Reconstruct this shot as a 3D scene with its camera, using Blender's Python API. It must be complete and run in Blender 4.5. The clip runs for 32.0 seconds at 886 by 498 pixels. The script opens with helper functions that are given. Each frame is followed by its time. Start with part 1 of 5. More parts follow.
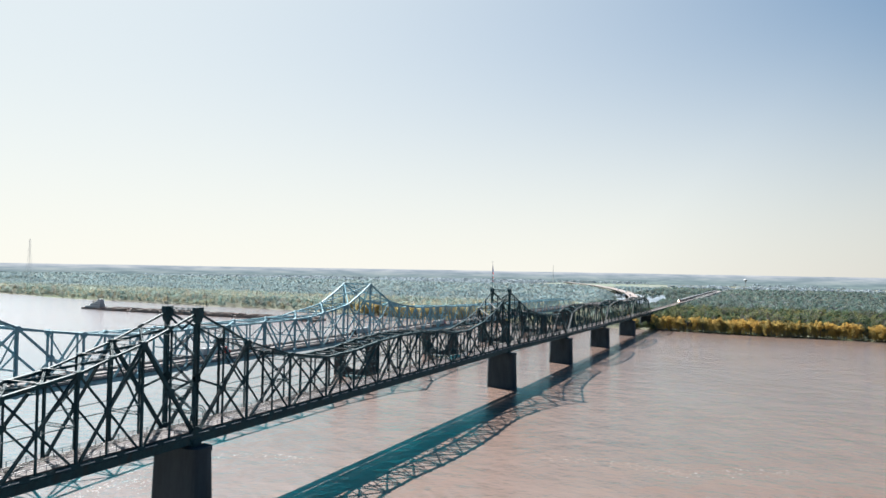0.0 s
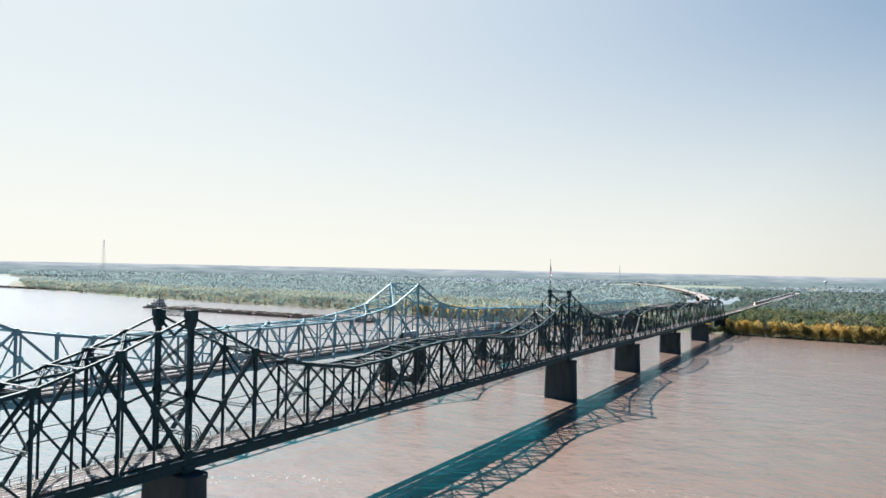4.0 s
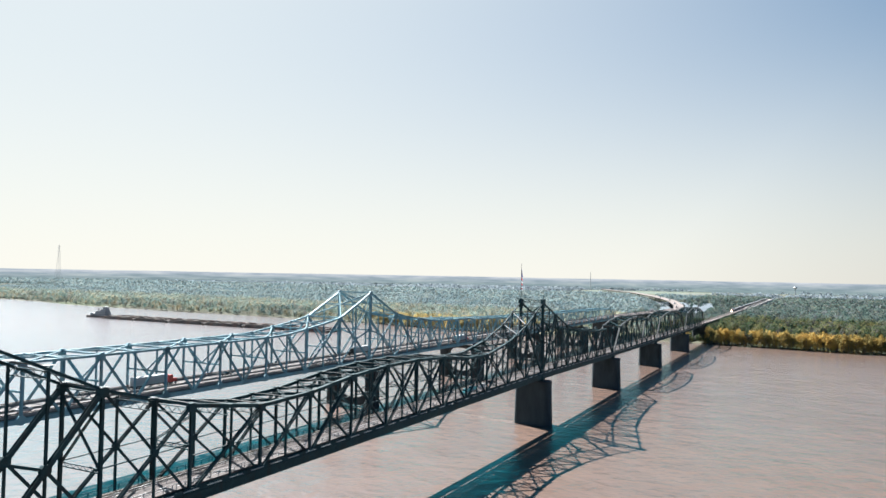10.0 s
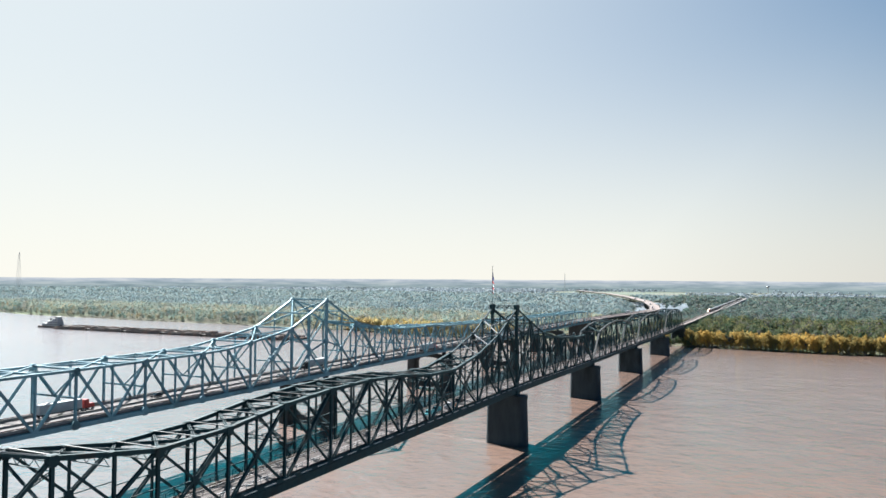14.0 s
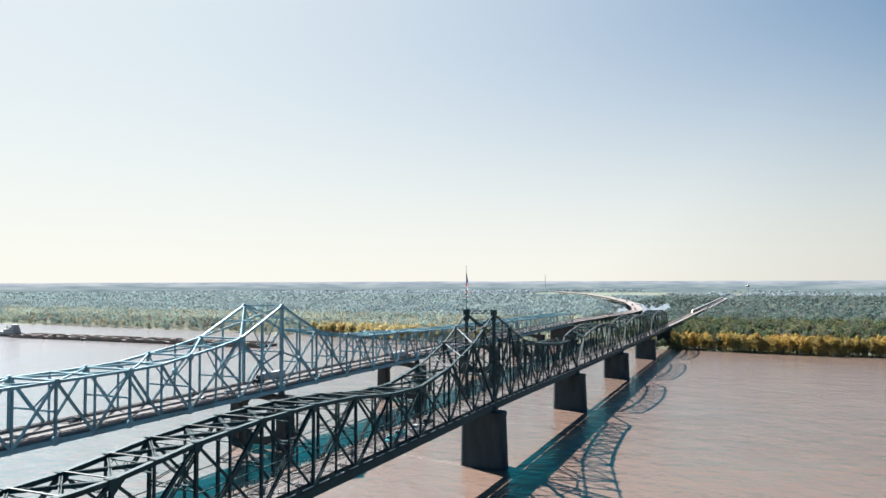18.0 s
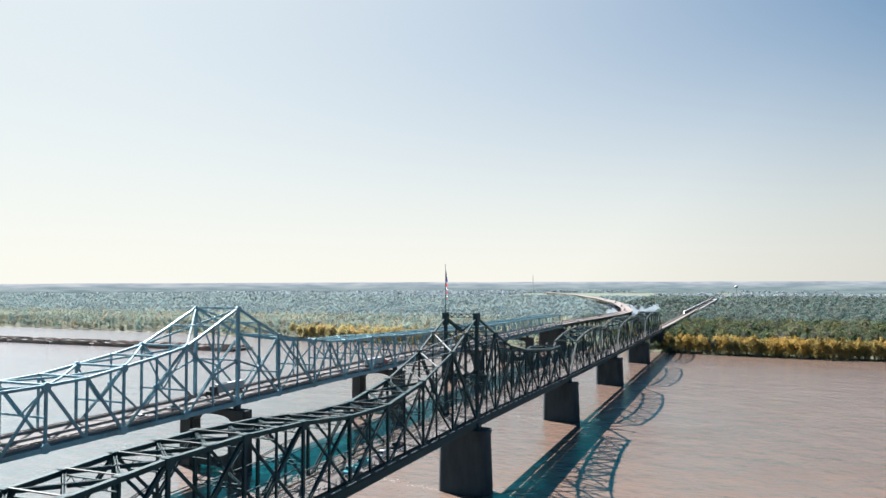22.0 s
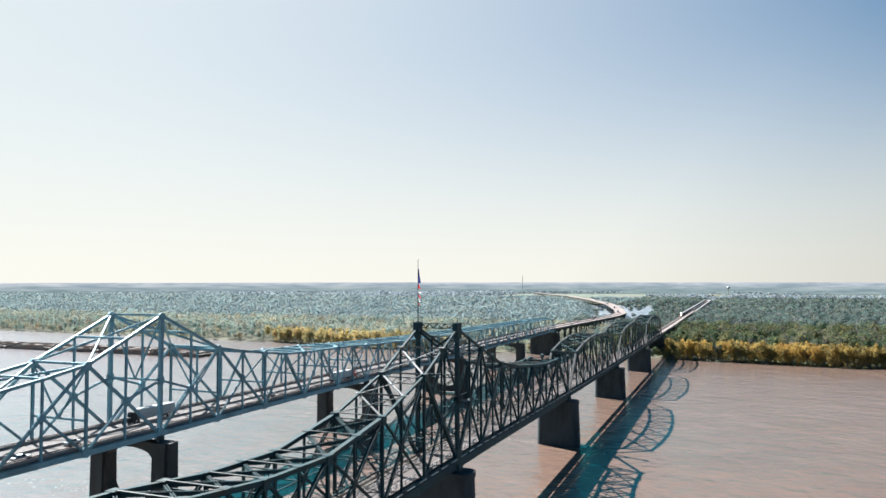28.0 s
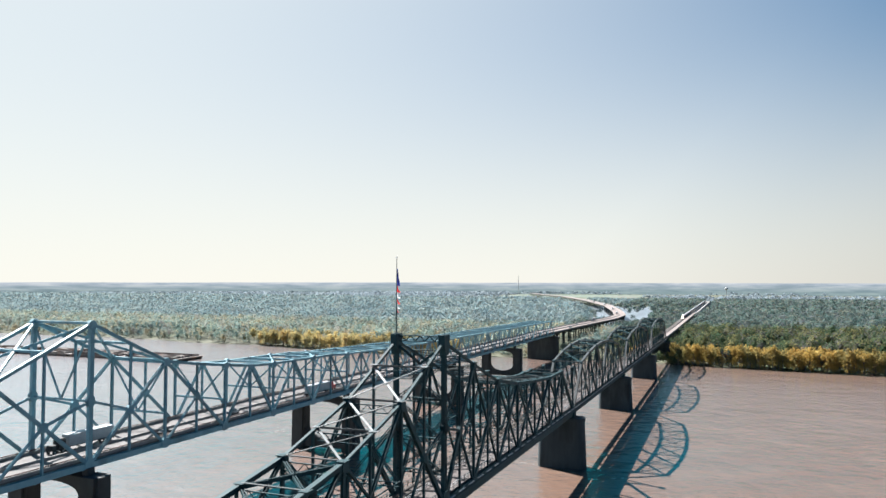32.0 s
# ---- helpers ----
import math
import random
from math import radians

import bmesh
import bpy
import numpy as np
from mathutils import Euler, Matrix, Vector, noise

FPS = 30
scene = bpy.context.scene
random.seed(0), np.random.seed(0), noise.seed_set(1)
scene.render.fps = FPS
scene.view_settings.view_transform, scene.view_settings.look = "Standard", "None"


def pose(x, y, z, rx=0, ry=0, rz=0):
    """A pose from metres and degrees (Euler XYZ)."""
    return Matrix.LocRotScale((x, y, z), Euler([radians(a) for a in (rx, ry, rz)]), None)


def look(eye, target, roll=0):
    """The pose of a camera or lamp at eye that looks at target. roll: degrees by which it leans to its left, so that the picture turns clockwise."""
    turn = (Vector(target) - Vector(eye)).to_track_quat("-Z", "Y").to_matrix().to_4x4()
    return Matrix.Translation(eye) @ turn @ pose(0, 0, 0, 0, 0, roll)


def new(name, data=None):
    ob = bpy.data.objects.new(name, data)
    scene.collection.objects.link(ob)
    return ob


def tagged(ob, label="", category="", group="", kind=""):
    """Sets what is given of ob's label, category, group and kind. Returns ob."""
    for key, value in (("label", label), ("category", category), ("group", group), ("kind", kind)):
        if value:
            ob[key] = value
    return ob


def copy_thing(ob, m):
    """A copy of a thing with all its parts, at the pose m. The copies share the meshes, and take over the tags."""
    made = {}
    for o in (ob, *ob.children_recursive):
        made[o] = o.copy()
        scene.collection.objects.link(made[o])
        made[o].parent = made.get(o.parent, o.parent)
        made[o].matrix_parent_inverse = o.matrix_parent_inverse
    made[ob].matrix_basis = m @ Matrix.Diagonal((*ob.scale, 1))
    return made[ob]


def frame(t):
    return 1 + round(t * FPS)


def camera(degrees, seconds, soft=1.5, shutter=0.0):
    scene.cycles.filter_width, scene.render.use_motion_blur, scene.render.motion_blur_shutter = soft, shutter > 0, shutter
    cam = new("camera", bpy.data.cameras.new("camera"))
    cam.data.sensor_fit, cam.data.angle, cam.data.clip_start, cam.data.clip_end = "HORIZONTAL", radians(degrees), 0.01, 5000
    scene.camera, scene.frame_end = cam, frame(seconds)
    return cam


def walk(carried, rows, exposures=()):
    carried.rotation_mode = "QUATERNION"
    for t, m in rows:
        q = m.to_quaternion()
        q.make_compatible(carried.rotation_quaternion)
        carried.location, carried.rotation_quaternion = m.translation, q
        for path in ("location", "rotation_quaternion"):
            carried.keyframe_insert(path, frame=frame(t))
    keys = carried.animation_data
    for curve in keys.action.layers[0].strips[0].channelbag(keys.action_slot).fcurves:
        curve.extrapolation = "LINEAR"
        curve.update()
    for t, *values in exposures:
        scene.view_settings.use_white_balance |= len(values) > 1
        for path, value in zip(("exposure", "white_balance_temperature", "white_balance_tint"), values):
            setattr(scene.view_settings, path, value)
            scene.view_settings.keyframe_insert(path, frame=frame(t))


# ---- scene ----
cam = camera(62.0, 32.0)

PATH = [
    (0, (-152.45, -140.51, 68.15), (-61.41, -99.22, 70.71), 0.98),
    (1, (-143.77, -138.65, 68.00), (-53.71, -95.24, 70.38), 0.95),
    (2, (-135.16, -136.67, 67.77), (-46.10, -91.25, 70.06), 0.94),
    (3, (-126.64, -134.44, 67.52), (-38.71, -86.86, 69.83), 0.98),
    (3.5, (-122.39, -133.15, 67.42), (-35.00, -84.60, 69.76), 1.00),
    (5.5, (-105.60, -127.18, 67.18), (-18.73, -77.72, 69.77), 1.19),
    (6, (-101.33, -125.55, 67.09), (-14.22, -76.52, 69.81), 1.15),
    (7, (-92.92, -122.11, 66.80), (-5.36, -73.90, 69.69), 1.28),
    (8, (-84.58, -118.72, 66.68), (3.48, -71.44, 69.80), 1.18),
    (9, (-76.37, -115.45, 66.79), (12.12, -68.97, 70.06), 1.23),
    (10, (-68.19, -112.32, 67.19), (20.74, -66.72, 70.58), 1.05),
    (11, (-59.99, -109.36, 67.51), (29.34, -64.55, 70.99), 0.85),
    (12, (-51.75, -106.55, 67.68), (37.99, -62.57, 71.28), 0.69),
    (13, (-43.52, -103.82, 67.67), (46.59, -60.62, 71.40), 0.45),
    (14, (-35.29, -101.18, 67.60), (55.16, -58.70, 71.44), 0.33),
    (14.5, (-31.19, -99.88, 67.56), (59.42, -57.76, 71.48), 0.23),
    (16.5, (-14.80, -94.80, 67.58), (76.39, -53.94, 71.59), 0.08),
    (17, (-10.71, -93.56, 67.59), (80.60, -52.98, 71.65), -0.05),
    (18, (-2.54, -91.09, 67.64), (88.99, -51.03, 71.75), -0.19),
    (19, (5.56, -88.65, 67.61), (97.28, -49.01, 71.73), -0.19),
    (20, (13.58, -86.21, 67.48), (105.47, -46.97, 71.62), -0.17),
    (21, (21.54, -83.77, 67.27), (113.58, -44.90, 71.44), -0.14),
    (22, (29.52, -81.24, 67.04), (121.71, -42.70, 71.25), -0.19),
    (23, (37.61, -78.73, 66.90), (129.89, -40.45, 71.16), -0.13),
    (24, (45.74, -76.20, 66.75), (138.13, -38.17, 71.11), -0.11),
    (25, (53.85, -73.59, 66.70), (146.35, -35.86, 71.06), -0.15),
    (25.5, (57.89, -72.28, 66.71), (150.44, -34.66, 71.08), -0.14),
    (27.5, (74.07, -67.09, 67.09), (166.76, -29.78, 71.33), 0.00),
    (28, (78.11, -65.78, 67.15), (170.84, -28.58, 71.39), -0.05),
    (29, (86.20, -63.15, 67.20), (178.98, -26.09, 71.47), 0.04),
    (30, (94.37, -60.51, 67.28), (187.22, -23.63, 71.56), 0.01),
    (31, (102.68, -57.86, 67.40), (195.57, -21.10, 71.72), 0.05),
    (32, (110.93, -55.17, 67.61), (203.87, -18.52, 71.86), 0.07),
]
walk(cam, [(t, look(eye, target, roll)) for t, eye, target, roll in PATH], ((0.0, 1.8, 6000, 8), (32.0, 1.8, 6000, 8)))

# ---- light ----
SUN_TO = Vector((25.0, 51.0, 56.5)).normalized()
sun_el = math.asin(SUN_TO.z)
sun_az = math.atan2(SUN_TO.x, SUN_TO.y)
world = bpy.data.worlds.new("sky")
scene.world = world
world.use_nodes = True
wn, wl = world.node_tree.nodes, world.node_tree.links
wn.clear()
w_out = wn.new("ShaderNodeOutputWorld")
w_bg = wn.new("ShaderNodeBackground")
w_sky = wn.new("ShaderNodeTexSky")
w_sky.sky_type = "NISHITA"
w_sky.sun_disc = False
w_sky.sun_elevation = sun_el
w_sky.sun_rotation = sun_az
w_sky.altitude = 0
w_sky.air_density = 1.0
w_sky.dust_density = 2.2
w_sky.ozone_density = 2.0
w_co = wn.new("ShaderNodeTexCoord")
w_add = wn.new("ShaderNodeVectorMath")
w_add.operation = "ADD"
w_add.inputs[1].default_value = (0, 0, 0.03)
wl.new(w_co.outputs["Generated"], w_add.inputs[0])
wl.new(w_add.outputs[0], w_sky.inputs[0])
w_mul = wn.new("ShaderNodeVectorMath")
w_mul.operation = "MULTIPLY"
w_mul.inputs[1].default_value = (0.0084, 0.0225, 0.0285)
wl.new(w_sky.outputs[0], w_mul.inputs[0])
w_dot = wn.new("ShaderNodeVectorMath")
w_dot.operation = "DOT_PRODUCT"
w_dot.inputs[1].default_value = SUN_TO
wl.new(w_co.outputs["Generated"], w_dot.inputs[0])
w_sep = wn.new("ShaderNodeSeparateXYZ")
wl.new(w_co.outputs["Generated"], w_sep.inputs[0])


def sky_map(value, x0, x1, y0, y1, kind="SMOOTHSTEP"):
    node = wn.new("ShaderNodeMapRange")
    node.interpolation_type = kind
    for sock, v in zip(("From Min", "From Max", "To Min", "To Max"), (x0, x1, y0, y1)):
        node.inputs[sock].default_value = v
    wl.new(value, node.inputs["Value"])
    return node.outputs[0]


def sky_mix(fac, under, over):
    node = wn.new("ShaderNodeMix")
    node.data_type = "RGBA"
    wl.new(fac, node.inputs["Factor"])
    wl.new(under, node.inputs["A"])
    wl.new(over, node.inputs["B"])
    return node.outputs["Result"]


def sky_tint(colour):
    # haze is paler towards the sun than away from it
    node = wn.new("ShaderNodeVectorMath")
    node.operation = "SCALE"
    node.inputs[0].default_value = colour
    wl.new(sky_map(w_dot.outputs["Value"], -0.5, 0.45, 0.12, 1.0, "LINEAR"), node.inputs["Scale"])
    return node.outputs[0]


# haze glows round the sun, and lies pale and low all round the horizon
w_near = sky_map(w_dot.outputs["Value"], 0.34, 0.96, 0.0, 0.97, "LINEAR")
w_thin = sky_map(w_sep.outputs["Z"], 0.36, 0.66, 1.0, 0.1)
w_glow_node = wn.new("ShaderNodeMath")
w_glow_node.operation = "MULTIPLY"
wl.new(w_near, w_glow_node.inputs[0])
wl.new(w_thin, w_glow_node.inputs[1])
w_glow = w_glow_node.outputs[0]
w_low = sky_map(w_sep.outputs["Z"], -0.05, 0.40, 0.92, 0.0)
w_col = sky_mix(w_glow, w_mul.outputs[0], sky_tint((0.252, 0.242, 0.226)))
w_col = sky_mix(w_low, w_col, sky_tint((0.312, 0.284, 0.240)))
w_deep = wn.new("ShaderNodeVectorMath")
w_deep.operation = "MULTIPLY"
w_deep.inputs[1].default_value = (0.23, 0.73, 0.94)
wl.new(w_col, w_deep.inputs[0])
w_col = sky_mix(sky_map(w_sep.outputs["Z"], 0.38, 0.75, 0.0, 1.0), w_col, w_deep.outputs[0])
wl.new(w_col, w_bg.inputs[0])
w_bg.inputs[1].default_value = 1.0
wl.new(w_bg.outputs[0], w_out.inputs[0])

sun_data = bpy.data.lights.new("sun", "SUN")
sun_data.energy = 5.0
sun_data.angle = radians(0.53)
sun_data.color = (1.0, 0.935, 0.86)
sun = new("sun", sun_data)
sun.matrix_world = look(SUN_TO * 500, (0, 0, 0))


# ---- materials ----
def mat_base(name):
    m = bpy.data.materials.new(name)
    m.use_nodes = True
    nt = m.node_tree
    return m, nt, nt.nodes["Principled BSDF"]


def world_noise(nt, scale, detail=4.0, rough=0.6, stretch=(1, 1, 1)):
    """Noise over the place itself, so that neighbouring pieces differ."""
    geo = nt.nodes.new("ShaderNodeNewGeometry")
    mp = nt.nodes.new("ShaderNodeMapping")
    mp.inputs["Scale"].default_value = stretch
    tex = nt.nodes.new("ShaderNodeTexNoise")
    tex.inputs["Scale"].default_value = scale
    tex.inputs["Detail"].default_value = detail
    tex.inputs["Roughness"].default_value = rough
    nt.links.new(geo.outputs["Position"], mp.inputs[0])
    nt.links.new(mp.outputs[0], tex.inputs["Vector"])
    return tex


def ramp(nt, fac, stops):
    r = nt.nodes.new("ShaderNodeValToRGB")
    el = r.color_ramp.elements
    while len(el) < len(stops):
        el.new(0.5)
    for e, (p, c) in zip(el, stops):
        e.position = p
        e.color = (*c, 1)
    nt.links.new(fac, r.inputs[0])
    return r.outputs[0]


def mix_col(nt, fac, a, b, mode="MIX"):
    m = nt.nodes.new("ShaderNodeMix")
    m.data_type = "RGBA"
    m.blend_type = mode
    for sock, v in ((m.inputs["Factor"], fac), (m.inputs["A"], a), (m.inputs["B"], b)):
        if isinstance(v, (int, float)):
            sock.default_value = v
        elif isinstance(v, tuple):
            sock.default_value = (*v, 1)
        else:
            nt.links.new(v, sock)
    return m.outputs["Result"]


def bump(nt, bsdf, height, strength, dist):
    b = nt.nodes.new("ShaderNodeBump")
    b.inputs["Strength"].default_value = strength
    b.inputs["Distance"].default_value = dist
    nt.links.new(height, b.inputs["Height"])
    nt.links.new(b.outputs[0], bsdf.inputs["Normal"])


def mottled(name, dark, light, scale, rough=0.7, metal=0.0, stain=None, stain_scale=0.15, bump_s=0.0, stretch=(1, 1, 1), spec=0.5):
    m, nt, b = mat_base(name)
    n1 = world_noise(nt, scale, 5, 0.65, stretch)
    col = ramp(nt, n1.outputs[0], [(0.3, dark), (0.7, light)])
    if stain:
        n2 = world_noise(nt, stain_scale, 4, 0.6, (1, 1, 0.35))
        f = ramp(nt, n2.outputs[0], [(0.52, (0, 0, 0)), (0.66, (1, 1, 1))])
        col = mix_col(nt, f, col, stain)
    nt.links.new(col, b.inputs["Base Color"])
    b.inputs["Roughness"].default_value = rough
    b.inputs["Metallic"].default_value = metal
    b.inputs["Specular IOR Level"].default_value = spec
    if bump_s:
        bump(nt, b, n1.outputs[0], bump_s, 0.05)
    return m


M_OLD = mottled("old_dark_steel", (0.0055, 0.028, 0.033), (0.013, 0.047, 0.054), 0.9, 0.65, 0.0, (0.018, 0.027, 0.026), 0.25, spec=0.25)
# Dark steel again, with sunlight on the top members put into the paler colours.
M_OLDTOP = mottled("sunlit_weathered_steel", (0.03, 0.037, 0.037), (0.06, 0.066, 0.064), 0.8, 0.5, 0.0, (0.03, 0.027, 0.022), 0.3)
M_PALE = mottled("sunlit_weathered_paint", (0.12, 0.13, 0.13), (0.18, 0.19, 0.19), 0.8, 0.5, 0.0, (0.1, 0.09, 0.08), 0.3)
M_NEW = mottled("blue_grey_steel_paint", (0.14, 0.28, 0.325), (0.20, 0.35, 0.40), 0.5, 0.52, 0.0, (0.125, 0.22, 0.24), 0.15, spec=0.35)
M_PIER = mottled("dark_stained_concrete", (0.017, 0.0255, 0.031), (0.037, 0.0445, 0.049), 0.35, 0.85, 0.0, (0.0127, 0.0179, 0.0187), 0.12, 0.3, (1, 1, 0.25))
M_NPIER = mottled("grey_concrete", (0.0256, 0.0266, 0.0256), (0.0512, 0.0512, 0.0486), 0.3, 0.85, 0.0, (0.0179, 0.0189, 0.0189), 0.1, 0.3, (1, 1, 0.25))
M_ROAD = mottled("worn_concrete_road", (0.06, 0.047, 0.043), (0.088, 0.071, 0.065), 0.6, 0.85, 0.0, (0.043, 0.035, 0.032), 0.2, 0.1)
M_LANE = mottled("highway_concrete", (0.19, 0.15, 0.135), (0.25, 0.20, 0.18), 0.5, 0.85, 0.0, (0.13, 0.105, 0.095), 0.2)
M_DECK = mottled("grey_bridge_deck", (0.085, 0.075, 0.07), (0.125, 0.11, 0.104), 0.5, 0.85, 0.0, (0.065, 0.058, 0.055), 0.2)
M_BARRIER = mottled("pale_concrete_barrier", (0.175, 0.16, 0.15), (0.24, 0.222, 0.21), 0.6, 0.8)
M_RUST = mottled("brown_rusty_rail", (0.075, 0.036, 0.026), (0.13, 0.065, 0.048), 1.2, 0.7)
M_TIE = mottled("dark_timber", (0.05, 0.042, 0.035), (0.11, 0.09, 0.075), 2.0, 0.9)
M_RAIL = mottled("rail_steel", (0.12, 0.10, 0.09), (0.2, 0.18, 0.16), 1.0, 0.35, 0.9)
M_BALLAST = mottled("grey_ballast", (0.16, 0.15, 0.14), (0.33, 0.30, 0.28), 3.0, 0.95)
M_ALU = mottled("galvanised_rail", (0.30, 0.30, 0.30), (0.45, 0.45, 0.45), 1.0, 0.5, 0.3)


def water_material(name="muddy_river_water", rough=0.1, wave=0.54, silt=1.0, gloss=1.0, sheen=0.035):
    """Silty water: a brown body under a surface that mirrors the sky through a teal tint, paler the flatter it is seen.
    """
    m = bpy.data.materials.new(name)
    m.use_nodes = True
    nt = m.node_tree
    nt.nodes.clear()
    out = nt.nodes.new("ShaderNodeOutputMaterial")

    def times(value, k, plus=None):
        node = nt.nodes.new("ShaderNodeMath")
        node.operation = "MULTIPLY_ADD" if plus is not None else "MULTIPLY"
        nt.links.new(value, node.inputs[0])
        if isinstance(k, float):
            node.inputs[1].default_value = k
        else:
            nt.links.new(k, node.inputs[1])
        if plus is not None:
            nt.links.new(plus, node.inputs[2])
        return node.outputs[0]

    big = world_noise(nt, 0.006, 5, 0.6, (1.0, 0.6, 1))
    mid = world_noise(nt, 0.05, 5, 0.62, (1.0, 0.8, 1))
    dark, light, ripple_tone = ((0.117, 0.059, 0.029), (0.136, 0.071, 0.036), (0.154, 0.085, 0.047))
    if silt < 1:
        dark, light, ripple_tone = (tuple(silt * v for v in (0.3, 0.3, 0.28)),) * 3
    col = ramp(nt, big.outputs[0], [(0.3, dark), (0.7, light)])
    # Paler patches: silt, with sky glints off ripples put into the colour.
    f = ramp(nt, mid.outputs[0], [(0.45, (0, 0, 0)), (0.72, (0.7, 0.7, 0.7))])
    col = mix_col(nt, f, col, ripple_tone)
    patch = world_noise(nt, 0.012, 3, 0.5)
    pf = ramp(nt, patch.outputs[0], [(0.35, (0.7, 0.7, 0.7)), (0.7, (1, 1, 1))])
    chop = world_noise(nt, 0.7, 4, 0.6, (1.0, 0.9, 1))
    ripple = world_noise(nt, 0.22, 4, 0.58, (1.0, 0.85, 1))
    swell = world_noise(nt, 0.07, 3, 0.55, (1.0, 0.8, 1))
    h = times(chop.outputs[0], 0.35)
    h = times(ripple.outputs[0], 1.3, h)
    h = times(swell.outputs[0], 2.4, h)
    bp = nt.nodes.new("ShaderNodeBump")
    bp.inputs["Strength"].default_value = 1.0
    bp.inputs["Distance"].default_value = wave
    nt.links.new(times(h, pf), bp.inputs["Height"])
    body = nt.nodes.new("ShaderNodeBsdfDiffuse")
    nt.links.new(col, body.inputs["Color"])
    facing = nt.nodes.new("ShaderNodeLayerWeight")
    fres = nt.nodes.new("ShaderNodeFresnel")
    fres.inputs["IOR"].default_value = 1.4
    nt.links.new(bp.outputs[0], fres.inputs["Normal"])
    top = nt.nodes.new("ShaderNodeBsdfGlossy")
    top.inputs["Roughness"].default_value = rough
    # Teal in the mirror colour stands for cool shadowed water, fading at flat angles.
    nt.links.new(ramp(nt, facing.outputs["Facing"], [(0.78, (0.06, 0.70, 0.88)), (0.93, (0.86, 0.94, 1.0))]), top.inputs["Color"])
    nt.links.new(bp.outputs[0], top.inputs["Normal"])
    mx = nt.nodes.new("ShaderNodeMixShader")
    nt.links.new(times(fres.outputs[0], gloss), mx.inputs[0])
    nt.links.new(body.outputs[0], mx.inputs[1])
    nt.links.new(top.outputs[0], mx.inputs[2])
    # the sun's broken light on many small waves
    glint = nt.nodes.new("ShaderNodeBsdfGlossy")
    glint.inputs["Roughness"].default_value = 0.68
    glint.inputs["Color"].default_value = (0.74, 0.86, 1.0, 1)
    nt.links.new(bp.outputs[0], glint.inputs["Normal"])
    mg = nt.nodes.new("ShaderNodeMixShader")
    mg.inputs[0].default_value = sheen
    nt.links.new(mx.outputs[0], mg.inputs[1])
    nt.links.new(glint.outputs[0], mg.inputs[2])
    nt.links.new(mg.outputs[0], out.inputs[0])
    return m


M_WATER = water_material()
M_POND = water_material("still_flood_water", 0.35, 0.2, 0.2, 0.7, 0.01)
M_FOAM = mottled("pale_foam", (0.21, 0.165, 0.13), (0.30, 0.26, 0.225), 1.5, 0.7)


def leaf_material(name, c_dark, c_light, c_other, c_third, trans=0.5):
    m = bpy.data.materials.new(name)
    m.use_nodes = True
    nt = m.node_tree
    nt.nodes.clear()
    out = nt.nodes.new("ShaderNodeOutputMaterial")
    geo = nt.nodes.new("ShaderNodeNewGeometry")
    tree = world_noise(nt, 0.085, 3, 0.7, (1, 1, 0.2))
    bare = world_noise(nt, 0.07, 3, 0.7, (-1, 1, 0.2))
    stand = world_noise(nt, 0.011, 3, 0.5, (1, 1, 0.1))
    c1 = ramp(nt, geo.outputs["Random Per Island"], [(0.0, c_dark), (1.0, c_light)])
    f = ramp(nt, tree.outputs[0], [(0.48, (0, 0, 0)), (0.6, (1, 1, 1))])
    c2 = mix_col(nt, f, c1, c_other)
    f3 = ramp(nt, bare.outputs[0], [(0.53, (0, 0, 0)), (0.63, (1, 1, 1))])
    c2 = mix_col(nt, f3, c2, c_third)
    f2 = ramp(nt, stand.outputs[0], [(0.35, (0.72, 0.75, 0.78)), (0.65, (1.2, 1.18, 1.12))])
    c3 = mix_col(nt, 1.0, c2, f2, "MULTIPLY")
    d = nt.nodes.new("ShaderNodeBsdfDiffuse")
    t = nt.nodes.new("ShaderNodeBsdfTranslucent")
    mx = nt.nodes.new("ShaderNodeMixShader")
    mx.inputs[0].default_value = trans
    nt.links.new(c3, d.inputs[0])
    nt.links.new(c3, t.inputs[0])
    nt.links.new(d.outputs[0], mx.inputs[1])
    nt.links.new(t.outputs[0], mx.inputs[2])
    nt.links.new(mx.outputs[0], out.inputs[0])
    return m


M_LEAF = leaf_material("green_foliage", (0.046, 0.075, 0.044), (0.076, 0.110, 0.062), (0.164, 0.152, 0.070), (0.125, 0.118, 0.114), 0.56)
M_LEAFY = leaf_material("yellow_foliage", (0.393, 0.271, 0.079), (0.537, 0.379, 0.125), (0.322, 0.271, 0.114), (0.447, 0.297, 0.093), 0.62)
M_LEAFT = leaf_material("tan_foliage", (0.410, 0.334, 0.146), (0.547, 0.434, 0.202), (0.352, 0.334, 0.192), (0.469, 0.344, 0.157), 0.6)
# Distance haze put into the next four leaf colours: paler, bluer, least in M_LEAFD.
M_LEAFM = leaf_material("mid_foliage_haze_tint", (0.162, 0.237, 0.218), (0.226, 0.301, 0.278), (0.340, 0.285, 0.186), (0.267, 0.253, 0.236), 0.62)
M_LEAFH = leaf_material("blue_green_haze_tint", (0.144, 0.214, 0.234), (0.188, 0.258, 0.275), (0.231, 0.246, 0.221), (0.208, 0.234, 0.248), 0.64)
M_LEAFD = leaf_material("dull_green_haze_tint", (0.076, 0.124, 0.116), (0.112, 0.161, 0.145), (0.158, 0.161, 0.129), (0.147, 0.154, 0.170), 0.58)
